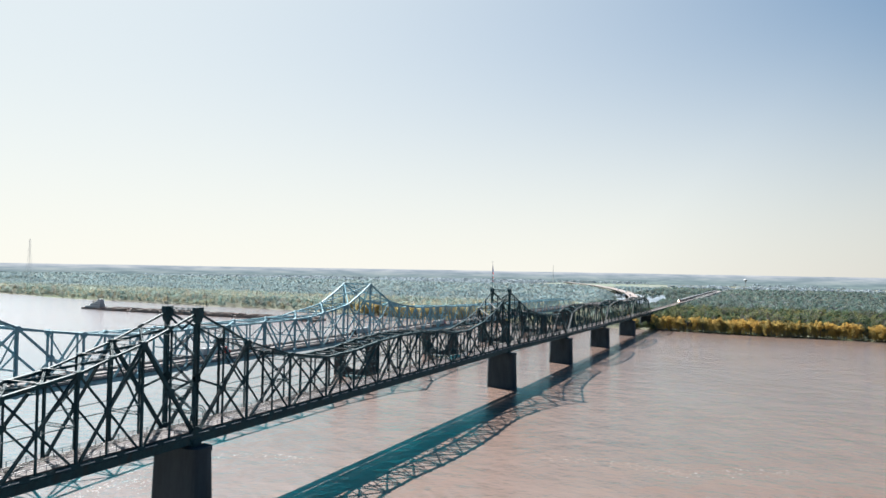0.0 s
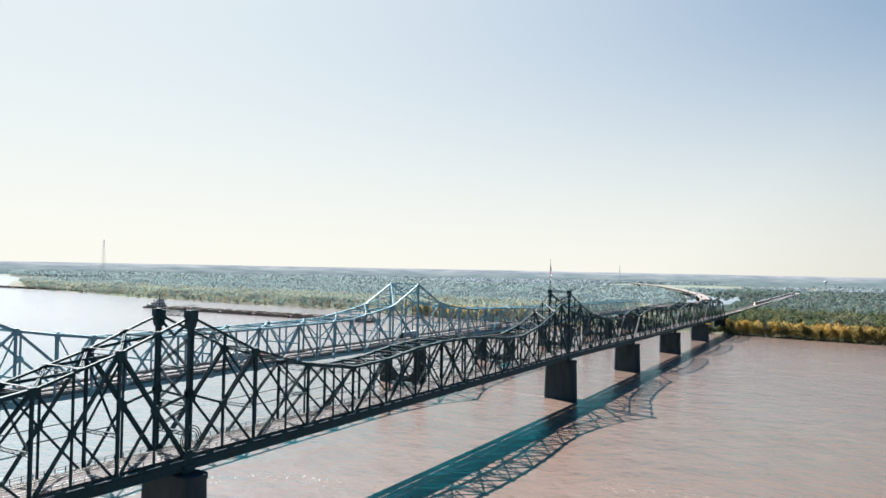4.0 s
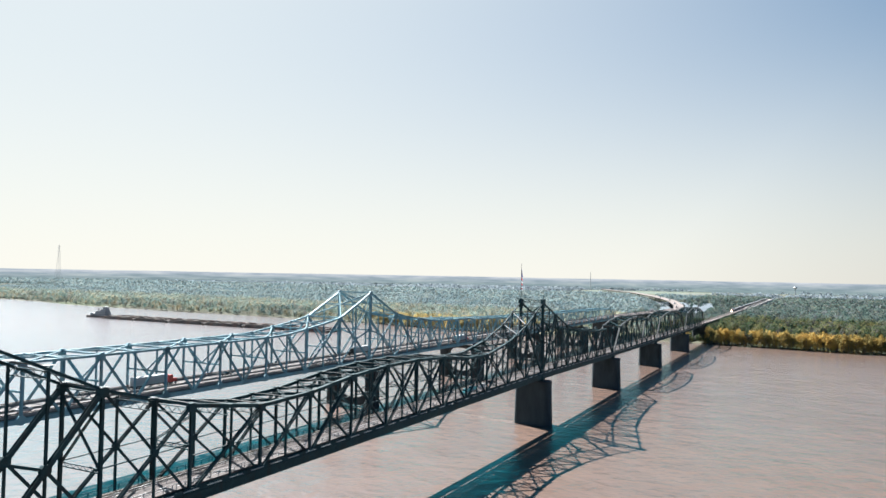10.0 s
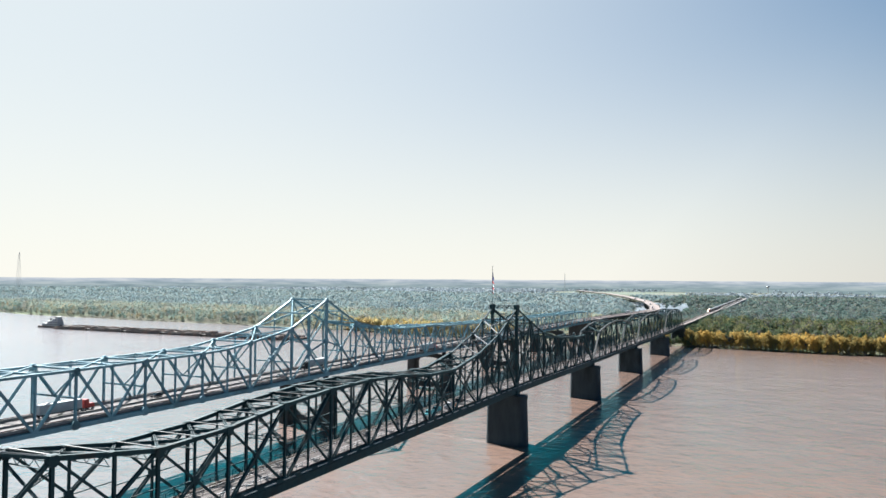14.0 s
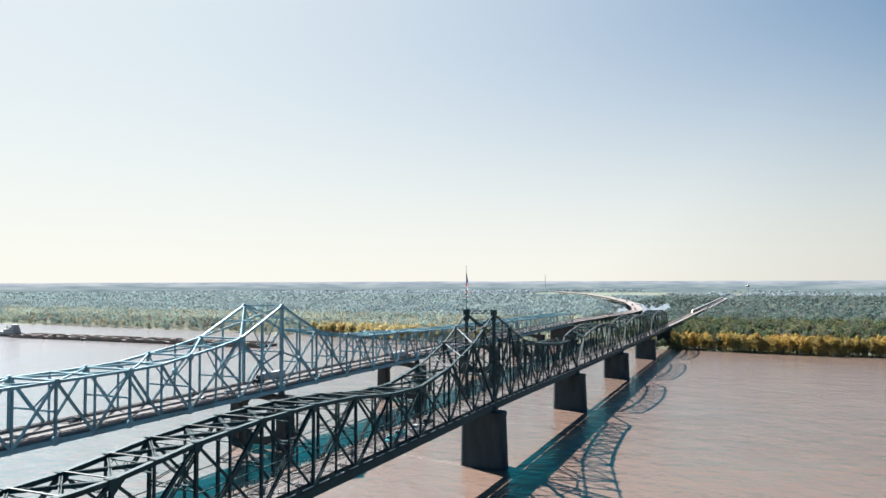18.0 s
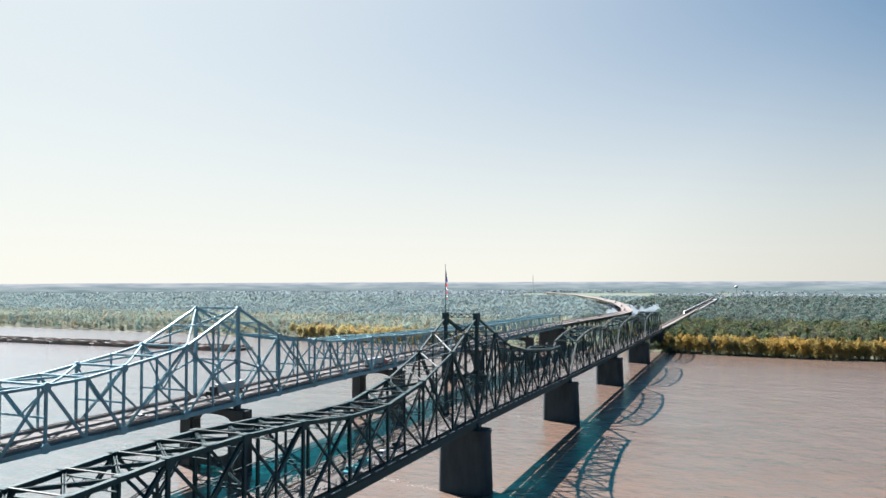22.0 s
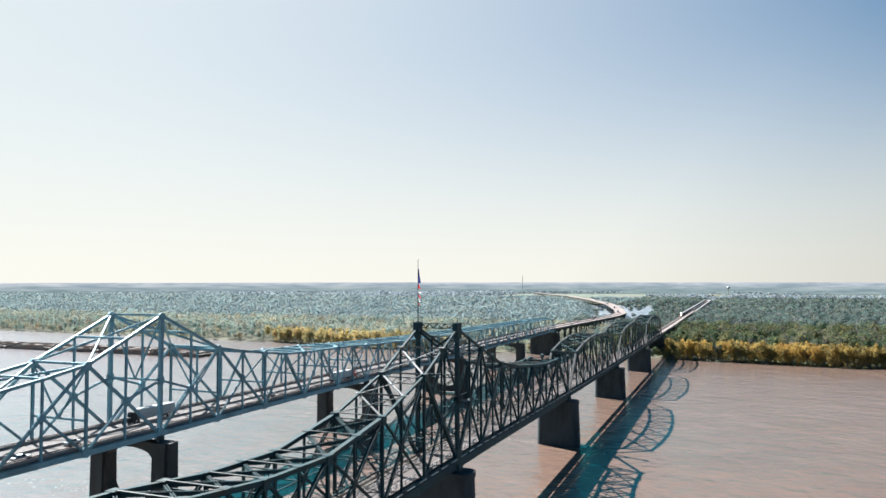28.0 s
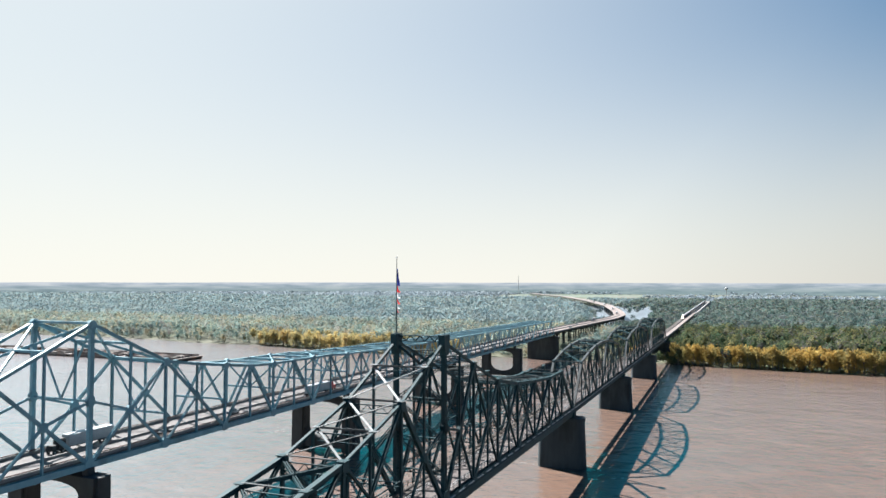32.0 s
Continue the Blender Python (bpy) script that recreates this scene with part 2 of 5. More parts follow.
M_LEAFF = leaf_material("grey_green_haze_tint", (0.194, 0.241, 0.281), (0.223, 0.266, 0.300), (0.241, 0.266, 0.287), (0.223, 0.254, 0.287), 0.62)
M_BARK = mottled("grey_bark", (0.08, 0.07, 0.06), (0.19, 0.17, 0.145), 3.0, 0.95, 0, None, 0.1, 0.3)
M_GROUND = mottled("damp_forest_floor", (0.05, 0.055, 0.03), (0.12, 0.115, 0.07), 0.05, 0.95, 0, (0.09, 0.12, 0.05), 0.004)
M_WHITE = mottled("white_paint", (0.30, 0.31, 0.32), (0.37, 0.375, 0.38), 0.8, 0.5)
M_RED = mottled("red_paint", (0.35, 0.03, 0.025), (0.45, 0.05, 0.04), 0.8, 0.4)
M_TEAL = mottled("teal_paint", (0.05, 0.25, 0.28), (0.08, 0.32, 0.36), 0.8, 0.35)
M_ORANGE = mottled("orange_paint", (0.6, 0.2, 0.03), (0.7, 0.27, 0.05), 0.8, 0.4)
M_BLACK = mottled("black_rubber", (0.015, 0.015, 0.015), (0.03, 0.03, 0.03), 2.0, 0.8)
M_BARGE = mottled("rusty_hull_steel", (0.045, 0.04, 0.04), (0.11, 0.08, 0.065), 0.4, 0.7, 0, (0.16, 0.08, 0.05), 0.08)
M_CARGO = mottled("pale_cargo_cover", (0.18, 0.15, 0.13), (0.34, 0.29, 0.26), 0.25, 0.85)


# ---- mesh helpers ----
def mesh_from(name, verts, faces, mat=None):
    me = bpy.data.meshes.new(name)
    me.from_pydata([tuple(v) for v in verts], [], faces)
    me.update()
    if mat:
        me.materials.append(mat)
    return me


def thing(name, label, category, group="", kind="", at=(0, 0, 0)):
    ob = new(name)
    ob.location = at
    return tagged(ob, label, category, group, kind)


def part(name, me, mat, parent, label="", m=None):
    """One mesh object under a thing or a part. me: a mesh or a bmesh."""
    if isinstance(me, bmesh.types.BMesh):
        data = bpy.data.meshes.new(name)
        me.to_mesh(data)
        me.free()
        data.materials.append(mat)
        me = data
    ob = new(name, me)
    ob.parent = parent
    if m is not None:
        ob.matrix_basis = m
    if label:
        ob["label"] = label
    return ob


def box_bm(lo, hi, bevel=0.0):
    bm = bmesh.new()
    bmesh.ops.create_cube(bm, size=1)
    for v in bm.verts:
        v.co = Vector([lo[i] + (v.co[i] + 0.5) * (hi[i] - lo[i]) for i in range(3)])
    if bevel:
        bmesh.ops.bevel(bm, geom=bm.edges[:], offset=bevel, segments=1, affect="EDGES", profile=0.5)
    return bm


def add_box(V, F, lo, hi):
    n = len(V)
    for z in (lo[2], hi[2]):
        V += [(lo[0], lo[1], z), (hi[0], lo[1], z), (hi[0], hi[1], z), (lo[0], hi[1], z)]
    F += [(n, n + 3, n + 2, n + 1), (n + 4, n + 5, n + 6, n + 7), (n, n + 1, n + 5, n + 4), (n + 1, n + 2, n + 6, n + 5),
          (n + 2, n + 3, n + 7, n + 6), (n + 3, n, n + 4, n + 7)]


BEAMS = {}


def section(V, F, prof):
    """A unit length of rolled or riveted section, closed at both ends."""
    n = len(prof)
    V.extend([(x, y, z) for x in (0, 1) for y, z in prof])
    F.extend([(i, (i + 1) % n, n + (i + 1) % n, n + i) for i in range(n)])
    F.append(tuple(range(n - 1, -1, -1)))
    F.append(tuple(range(n, 2 * n)))


def beam_mesh(kind, mat):
    """Unit beams along x from 0 to 1, section 1 by 1: a box with proud flanges, or an H."""
    key = (kind, mat.name)
    if key not in BEAMS:
        V, F = [], []
        if kind == "box":
            section(V, F, [(0.5, 0.505), (-0.5, 0.505), (-0.5, 0.42), (-0.43, 0.42), (-0.43, -0.42), (-0.5, -0.42),
                           (-0.5, -0.505), (0.5, -0.505), (0.5, -0.42), (0.43, -0.42), (0.43, 0.42), (0.5, 0.42)])
        elif kind == "h":
            section(V, F, [(0.5, 0.5), (0.38, 0.5), (0.38, 0.12), (-0.38, 0.12), (-0.38, 0.5), (-0.5, 0.5),
                           (-0.5, -0.5), (-0.38, -0.5), (-0.38, -0.12), (0.38, -0.12), (0.38, -0.5), (0.5, -0.5)])
        else:
            add_box(V, F, (0, -0.5, -0.5), (1, 0.5, 0.5))
        BEAMS[key] = mesh_from(kind + "_beam", V, F, mat)
    return BEAMS[key]


def frame_matrix(a, b, side=Vector((0, 1, 0))):
    """Axes with x from a to b, and y as near to side as it goes."""
    a, b = Vector(a), Vector(b)
    x = (b - a).normalized()
    s = Vector(side)
    if abs(x.dot(s)) > 0.98:
        s = Vector((1, 0, 0))
    z = x.cross(s).normalized()
    y = z.cross(x)
    return Matrix(((x.x, y.x, z.x, a.x), (x.y, y.y, z.y, a.y), (x.z, y.z, z.z, a.z), (0, 0, 0, 1)))


def beam(name, a, b, w, d, mat, parent, kind="box", side=(0, 1, 0), label=""):
    """A member from a to b: w across (along side), d deep."""
    L = (Vector(b) - Vector(a)).length
    m = frame_matrix(a, b, Vector(side)) @ Matrix.Diagonal((L, w, d, 1))
    return part(name, beam_mesh(kind, mat), mat, parent, label, m)


def laced(name, a, b, w, d, mat, parent, side=(0, 1, 0), pitch=1.0, bar=0.09, flange=0.16):
    """Two flanges held apart by zigzag lacing bars: w across, d deep."""
    L = (Vector(b) - Vector(a)).length
    V, F = [], []
    for s in (-1, 1):
        z0 = s * d / 2
        add_box(V, F, (0, -w / 2, min(z0, z0 - s * flange)), (L, w / 2, max(z0, z0 - s * flange)))
    n = max(2, int(round(L / (d * pitch))))
    h = d / 2 - flange * 0.6
    for i in range(n):
        x0, x1 = L * i / n, L * (i + 1) / n
        z0, z1 = (-h, h) if i % 2 else (h, -h)
        for yy in ((-w * 0.42, -w * 0.42 + 0.05), (w * 0.42 - 0.05, w * 0.42)) if w > 0.35 else ((-0.03, 0.03),):
            k = len(V)
            for x, z in ((x0, z0), (x1, z1)):
                for dx in (-bar, bar):
                    for y in yy:
                        V.append((x + dx, y, z))
            F += [(k, k + 4, k + 6, k + 2), (k + 1, k + 3, k + 7, k + 5), (k, k + 1, k + 5, k + 4), (k + 2, k + 6, k + 7, k + 3)]
    return part(name, mesh_from(name, V, F, mat), mat, parent, "", frame_matrix(a, b, Vector(side)))


PLATES = {}


def gusset(p, r, y_half, mat, parent, squash=1.0):
    """An eight-sided gusset plate on a node, proud of the members."""
    key = mat.name
    if key not in PLATES:
        pts = [(-1, -0.45), (-0.45, -1), (0.45, -1), (1, -0.45), (1, 0.45), (0.45, 1), (-0.45, 1), (-1, 0.45)]
        V = [(x, s, z) for s in (-1, 1) for x, z in pts]
        F = [tuple(range(8)), tuple(range(15, 7, -1))] + [(i, i + 8, (i + 1) % 8 + 8, (i + 1) % 8) for i in range(8)]
        PLATES[key] = mesh_from("gusset_plate", V, F, mat)
    m = Matrix.Translation(p) @ Matrix.Diagonal((r, y_half, r * squash, 1))
    return part("gusset_plate", PLATES[key], mat, parent, "", m)


def lerp(table, x):
    for (x0, z0), (x1, z1) in zip(table, table[1:]):
        if x <= x1:
            return z0 + (z1 - z0) * max(0.0, (x - x0)) / (x1 - x0)
    return table[-1][1]


# ---- the old railway bridge ----
OY0, OY1 = 0.0, 10.7
OLD_GRADE = [(-400, 22.3), (262, 22.3), (400, 20.2), (774, 17.0), (900, 16.4), (6000, 15.6)]
T1X, T2X = 0.0, 251.5
P_X = [-128.0, 0.0, 251.5, 379.5, 510.0, 642.5, 774.0]


def zb(x):
    return lerp(OLD_GRADE, x)


def vertical_member(span, x, y, z0, z1, w=0.55, d=0.7, solid=True):
    if solid:
        beam("vertical", (x, y, z0), (x, y, z1), w, d, M_OLD, span, "h")
    else:
        laced("vertical", (x, y, z0), (x, y, z1), w, d, M_OLD, span, pitch=1.1)


def x_panel(span, xa, xb, top, y, heavy=0.75, near=True, foot_a=False, foot_b=False):
    """A panel with crossed diagonals, a post through their crossing and short struts."""
    a0, b0, a1, b1 = (xa, y, zb(xa)), (xb, y, zb(xb)), (xa, y, top(xa)), (xb, y, top(xb))
    den = (b1[2] - a0[2]) - (b0[2] - a1[2])
    f = (a1[2] - a0[2]) / den
    xm = xa + (xb - xa) * f
    zm = a0[2] + (b1[2] - a0[2]) * f
    h1, h2 = heavy, heavy * 0.62
    if foot_a or foot_b:
        # the counter springs from half-way up the tower
        (base, peak, low, xt) = (a0, b1, b0, xa) if foot_a else (b0, a1, a0, xb)
        xm = (xa + xb) / 2
        zm = (base[2] + peak[2]) / 2
        beam("diagonal", base, peak, 0.7, heavy * 1.5, M_OLD, span, "h")
        beam("counter", (xt, y + 0.04, 37.6), (xm, y + 0.04, zm), 0.45, 0.5, M_OLD, span, "h")
        beam("counter", (xm, y + 0.04, zm), (low[0], y + 0.04, low[2]), 0.45, 0.5, M_OLD, span, "h")
        vertical_member(span, xm, y, zb(xm), top(xm), 0.4, 0.45, near)
        gusset((xm, y, zm), 0.95, 0.4, M_OLD, span)
        gusset((xt, y, 37.6), 1.0, 0.56, M_OLD, span, 1.3)
        return xm, zm
    beam("diagonal", a0, b1, 0.6, h1, M_OLD, span, "h")
    beam("diagonal", (xa, y + 0.04, a1[2]), (xb, y + 0.04, b0[2]), 0.5, h2, M_OLD, span, "h")
    vertical_member(span, xm, y, zb(xm), top(xm), 0.4, 0.42, near)
    gusset((xm, y, zm), 0.72, 0.36, M_OLD, span)
    beam("strut", (xa, y, zm - 0.4), (xb, y, zm - 0.1), 0.16, 0.2, M_OLD, span, "plain")
    return xm, zm


def deck(span, x0, x1, step):
    """Floor beams, stringers, roadway slab, ties, rails and railings between two points of the line."""
    n = max(1, round((x1 - x0) / step))
    for i in range(n):
        xa, xb = x0 + (x1 - x0) * i / n, x0 + (x1 - x0) * (i + 1) / n
        za, zz = zb(xa), zb(xb)
        beam("roadway_slab", (xa, 3.2, za + 1.42), (xb, 3.2, zz + 1.42), 6.0, 0.28, M_ROAD, span, "plain", label="worn concrete roadway")
        for y in (0.75, 3.0, 5.3, 7.4, 9.2):
            beam("stringer", (xa, y, za + 0.75), (xb, y, zz + 0.75), 0.3, 1.0, M_OLD, span, "h")
        beam("floor_beam", (xa, OY0, za + 0.2), (xa, OY1, za + 0.2), 0.5, 1.5, M_OLD, span, "plain", (1, 0, 0))
        for y in (7.58, 9.02):
            beam("rail", (xa, y, za + 1.62), (xb, y, zz + 1.62), 0.12, 0.17, M_RAIL, span, "plain", label="steel rail")
        V, F = [], []
        L = xb - xa
        for k in range(int(L / 0.62)):
            add_box(V, F, (k * 0.62, -1.85, 0), (k * 0.62 + 0.46, 1.85, 0.24))
        bed = part("timber_track_bed", mesh_from("timber_track_bed", V, F, M_TIE), M_TIE, span, "dark timber ties laid close", frame_matrix((xa, 8.3, za + 1.28), (xb, 8.3, zz + 1.28)))
        bed["kind"] = "stuff"
        for y, h in ((0.55, 1.1), (5.75, 0.9), (10.1, 1.1)):
            V, F = [], []
            for hh in (h, h * 0.55):
                add_box(V, F, (0, -0.04, hh), (L, 0.04, hh + 0.1))
            for k in range(int(L / 2.3) + 1):
                add_box(V, F, (k * 2.3, -0.06, -0.05), (k * 2.3 + 0.12, 0.06, h + 0.1))
            rm = M_ALU if y < 6 else M_OLD
            part("railing", mesh_from("railing", V, F, rm), rm, span, "", frame_matrix((xa, y, za + 1.5), (xb, y, zz + 1.5)))
        for f in (0.04, 0.37, 0.70):
            xp, xq = xa + L * f, xa + L * (f + 0.2)
            beam("cable_tray", (xp, -0.75, zb(xp) + 0.9), (xq, -0.75, zb(xq) + 0.9), 0.4, 0.12, M_ALU, span, "plain", label="pale outrigged cable tray")
        beam("fascia_girder", (xa, -0.45, za + 0.5), (xb, -0.45, zz + 0.5), 0.25, 1.5, M_OLD, span, "h")
        beam("conduit", (xa, -0.7, za + 0.2), (xb, -0.7, zz + 0.2), 0.2, 0.2, M_OLD, span, "plain")


def chords(span, xs, top, w=0.9, d=0.95):
    for y in (OY0, OY1):
        for xa, xb in zip(xs, xs[1:]):
            beam("bottom_chord", (xa, y, zb(xa) - 0.45), (xb, y, zb(xb) - 0.45), w, d * 2.75, M_OLD, span)
            if xa > 350:
                continue
            slim = 0.6 if max(top(xa), top(xb)) > 45 else 1.0
            beam("top_chord", (xa, y, top(xa)), (xb, y, top(xb)), w * slim, d * slim * 0.85, M_OLD, span)


def top_bracing(span, xs, top):
    for i, x in enumerate(xs):
        z = top(x)
        # High bracing gets its sunlight from the paler colour, brightest by the towers.
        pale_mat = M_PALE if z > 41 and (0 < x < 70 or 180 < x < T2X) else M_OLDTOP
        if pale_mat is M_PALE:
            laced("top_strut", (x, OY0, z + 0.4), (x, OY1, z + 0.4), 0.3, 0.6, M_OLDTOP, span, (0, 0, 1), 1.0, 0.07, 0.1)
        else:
            beam("top_strut", (x, OY0, z + 0.5), (x, OY1, z + 0.5), 0.4, 0.16, pale_mat, span, "plain", (1, 0, 0), "weathered top strut in a sunlit pale tone")
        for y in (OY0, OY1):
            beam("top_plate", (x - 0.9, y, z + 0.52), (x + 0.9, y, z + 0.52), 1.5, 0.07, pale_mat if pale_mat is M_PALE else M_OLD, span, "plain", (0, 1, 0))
        laced("sway_frame", (x, OY0, z - 1.2), (x, OY1, z - 1.2), 0.3, 1.5, M_OLD, span, (1, 0, 0), 0.9)
        if i + 1 < len(xs):
            x1 = xs[i + 1]
            if max(z, top(x1)) > 42 and x > T1X:
                beam("lateral", (x, OY0, z + 0.1), (x1, OY1, top(x1) + 0.1), 0.42 if x > 120 else 0.16, 0.2, pale_mat, span, "plain", (0, 1, 0), "weathered lateral brace in a sunlit pale tone")
                beam("lateral", (x, OY1, z + 0.34), (x1, OY0, top(x1) + 0.34), 0.16 if x > 120 else 0.42, 0.16, pale_mat, span, "plain", (0, 1, 0), "weathered lateral brace in a sunlit pale tone")
                continue
            else:
                laced("lateral_lacing", (x, OY0, z - 0.16), (x1, OY1, top(x1) - 0.16), 0.5, 0.5, M_OLD, span, (0, 0, 1), 1.0, 0.06, 0.1)
            laced("lateral_lacing", (x, OY1, z - 0.1), (x1, OY0, top(x1) - 0.1), 0.6, 0.55, M_OLD, span, (0, 0, 1), 1.0, 0.06, 0.1)


def sway_below(span, x, z_hi, z_lo):
    """Crossed bracing between the two trusses, above the traffic."""
    if z_hi - z_lo < 4:
        return
    for s in (0, 1):
        a = (x, OY0 if s else OY1, z_lo)
        b = (x, OY1 if s else OY0, z_hi)
        laced("sway_brace", a, b, 0.3, 0.45, M_OLD, span, (1, 0, 0), 1.2, 0.06, 0.1)
    laced("portal_strut", (x, OY0, z_lo), (x, OY1, z_lo), 0.35, 0.9, M_OLD, span, (1, 0, 0), 1.0)


def cantilever_top(x):
    """Height of the old top chord, told by the distance from its towers."""
    if x <= T1X:
        return lerp([(-128, 36.6), (-109.7, 36.9), (-91.4, 37.7), (-73.1, 39.0), (-54.9, 40.6), (-36.6, 43.3), (-18.3, 48.4), (0, 55.0)], x)
    if x >= T2X:
        u = x - T2X
        return lerp([(0, 55.0), (18.3, 48.6), (36.6, 42.6), (54.9, 39.6), (73.1, 38.0), (91.4, 36.6), (110, 36.5), (128, 36.0)], u)
    u = min(x, T2X - x)
    return lerp([(0, 55.0), (10.4, 50.6), (20.8, 45.7), (31.2, 42.4), (41.6, 39.9), (52, 38.2), (62.4, 36.8), (80.5, 37.3), (98.6, 39.2), (116.7, 40.1), (135, 40.3)], u)


def tower(span, x):
    zt = 55.6
    for y in (OY0, OY1):
        for dx in (-0.46, 0.46):
            beam("tower_column", (x + dx, y, zb(x) - 0.4), (x + dx, y, zt - 2.4), 0.85, 0.32, M_OLD, span, "plain")
        laced("tower_lacing", (x, y, zb(x)), (x, y, zt - 2.4), 0.75, 1.0, M_OLD, span, (0, 1, 0), 1.0, 0.1, 0.1)
        bm = bmesh.new()
        prof = [(-0.75, zt - 3.2), (0.75, zt - 3.2), (1.45, zt - 1.2), (1.45, zt + 0.9), (-1.45, zt + 0.9), (-1.45, zt - 1.2)]
        rows = [[bm.verts.new((x + px, y + s * 0.7, pz)) for px, pz in prof] for s in (-1, 1)]
        bm.faces.new(rows[0])
        bm.faces.new(rows[1][::-1])
        for i in range(6):
            bm.faces.new((rows[0][i], rows[1][i], rows[1][(i + 1) % 6], rows[0][(i + 1) % 6]))
        bmesh.ops.recalc_face_normals(bm, faces=bm.faces[:])
        part("tower_cap", bm, M_OLD, span)
        for dx in (-1.35, 1.35):
            for dy in (-0.6, 0.6):
                beam("cap_post", (x + dx, y + dy, zt + 0.9), (x + dx, y + dy, zt + 2.0), 0.07, 0.07, M_OLD, span, "plain")
        for dy in (-0.6, 0.6):
            beam("cap_rail", (x - 1.35, y + dy, zt + 2.0), (x + 1.35, y + dy, zt + 2.0), 0.07, 0.07, M_OLD, span, "plain")
    laced("tower_crosshead", (x, OY0, zt), (x, OY1, zt), 0.7, 1.3, M_OLD, span, (1, 0, 0), 0.8)
    for s in (0, 1):
        ya, yb = (OY0, OY1) if s else (OY1, OY0)
        beam("knee_brace", (x, ya, zt - 1.2), (x, 5.35, zt - 5.2), 0.4, 0.45, M_OLD, span, "h", (1, 0, 0))
        for z0, z1 in ((zt - 12.5, zt - 5.2), (zt - 20.5, zt - 12.5), (zt - 27, zt - 20.5)):
            laced("tower_brace", (x, ya, z0), (x, yb, z1), 0.4, 0.6, M_OLD, span, (1, 0, 0), 1.1, 0.07, 0.12)
    for z in (zt - 12.5, zt - 20.5, zt - 27):
        laced("tower_strut", (x, OY0, z), (x, OY1, z), 0.5, 0.9, M_OLD, span, (1, 0, 0), 1.0)
    for y in (OY0, OY1):
        gusset((x, y, zb(x) + 0.3), 2.0, 0.6, M_OLD, span, 1.2)
        gusset((x, y, zb(x) + 15.5), 0.8, 0.54, M_OLD, span, 1.3)
        part("bearing_shoe", box_bm((x - 1.2, y - 0.8, zb(x) - 2.3), (x + 1.2, y + 0.8, zb(x) - 0.5), 0.15), M_OLD, span)


def cantilever_span(name, label, nodes, towers=()):
    span = thing(name, label, "truss bridge", "spans of the old bridge")
    top = cantilever_top
    chords(span, nodes, top)
    for y in (OY0, OY1):
        for xa, xb in zip(nodes, nodes[1:]):
            if name == "anchor_truss_span" and xb == nodes[-1] and xb > T2X:
                beam("end_post", (xa, y, top(xa)), (xb, y, zb(xb)), 0.8, 0.9, M_OLD, span)
                continue
            x_panel(span, xa, xb, top, y, 0.62, y == OY0, xa in (T1X, T2X), xb in (T1X, T2X))
        for x in nodes:
            if x not in (T1X, T2X):
                vertical_member(span, x, y, zb(x), top(x), 0.55, 0.62)
                gusset((x, y, top(x) - 0.35), 0.95, 0.52, M_OLD, span)
                gusset((x, y, zb(x) + 0.35), 0.95, 0.52, M_OLD, span)
    half = sorted(nodes + [(a + b) / 2 for a, b in zip(nodes, nodes[1:])])
    top_bracing(span, [x for x in half if x not in (T1X, T2X) and abs(x - T1X) > 6 and abs(x - T2X) > 6 and not (nodes[-1] > 300 and x > nodes[-2] + 1)], top)
    for x in nodes:
        if x not in (T1X, T2X):
            sway_below(span, x, top(x) - 2, zb(x) + 9.2)
    for x in towers:
        tower(span, x)
    deck(span, nodes[0], nodes[-1], (nodes[-1] - nodes[0]) / (len(nodes) - 1) / 1.0)
    return span


arm_w = [0.0, 20.8, 41.6, 62.4]
susp = [62.4 + 18.1 * k for k in range(8)]
arm_e = [T2X - 62.4, T2X - 41.6, T2X - 20.8, T2X]
cantilever_span("anchor_truss_span", "dark steel anchor truss of the old railway bridge", [-128.0 + 128.0 * k / 7 for k in range(8)], ())
main_nodes = arm_w + susp[1:-1] + arm_e
cantilever_span("cantilever_truss_span", "dark steel cantilever truss with two tall towers, old railway bridge", main_nodes, (T1X, T2X))
cantilever_span("anchor_truss_span", "dark steel anchor truss sloping down from its tower", [T2X + 128.0 * k / 7 for k in range(8)], ())


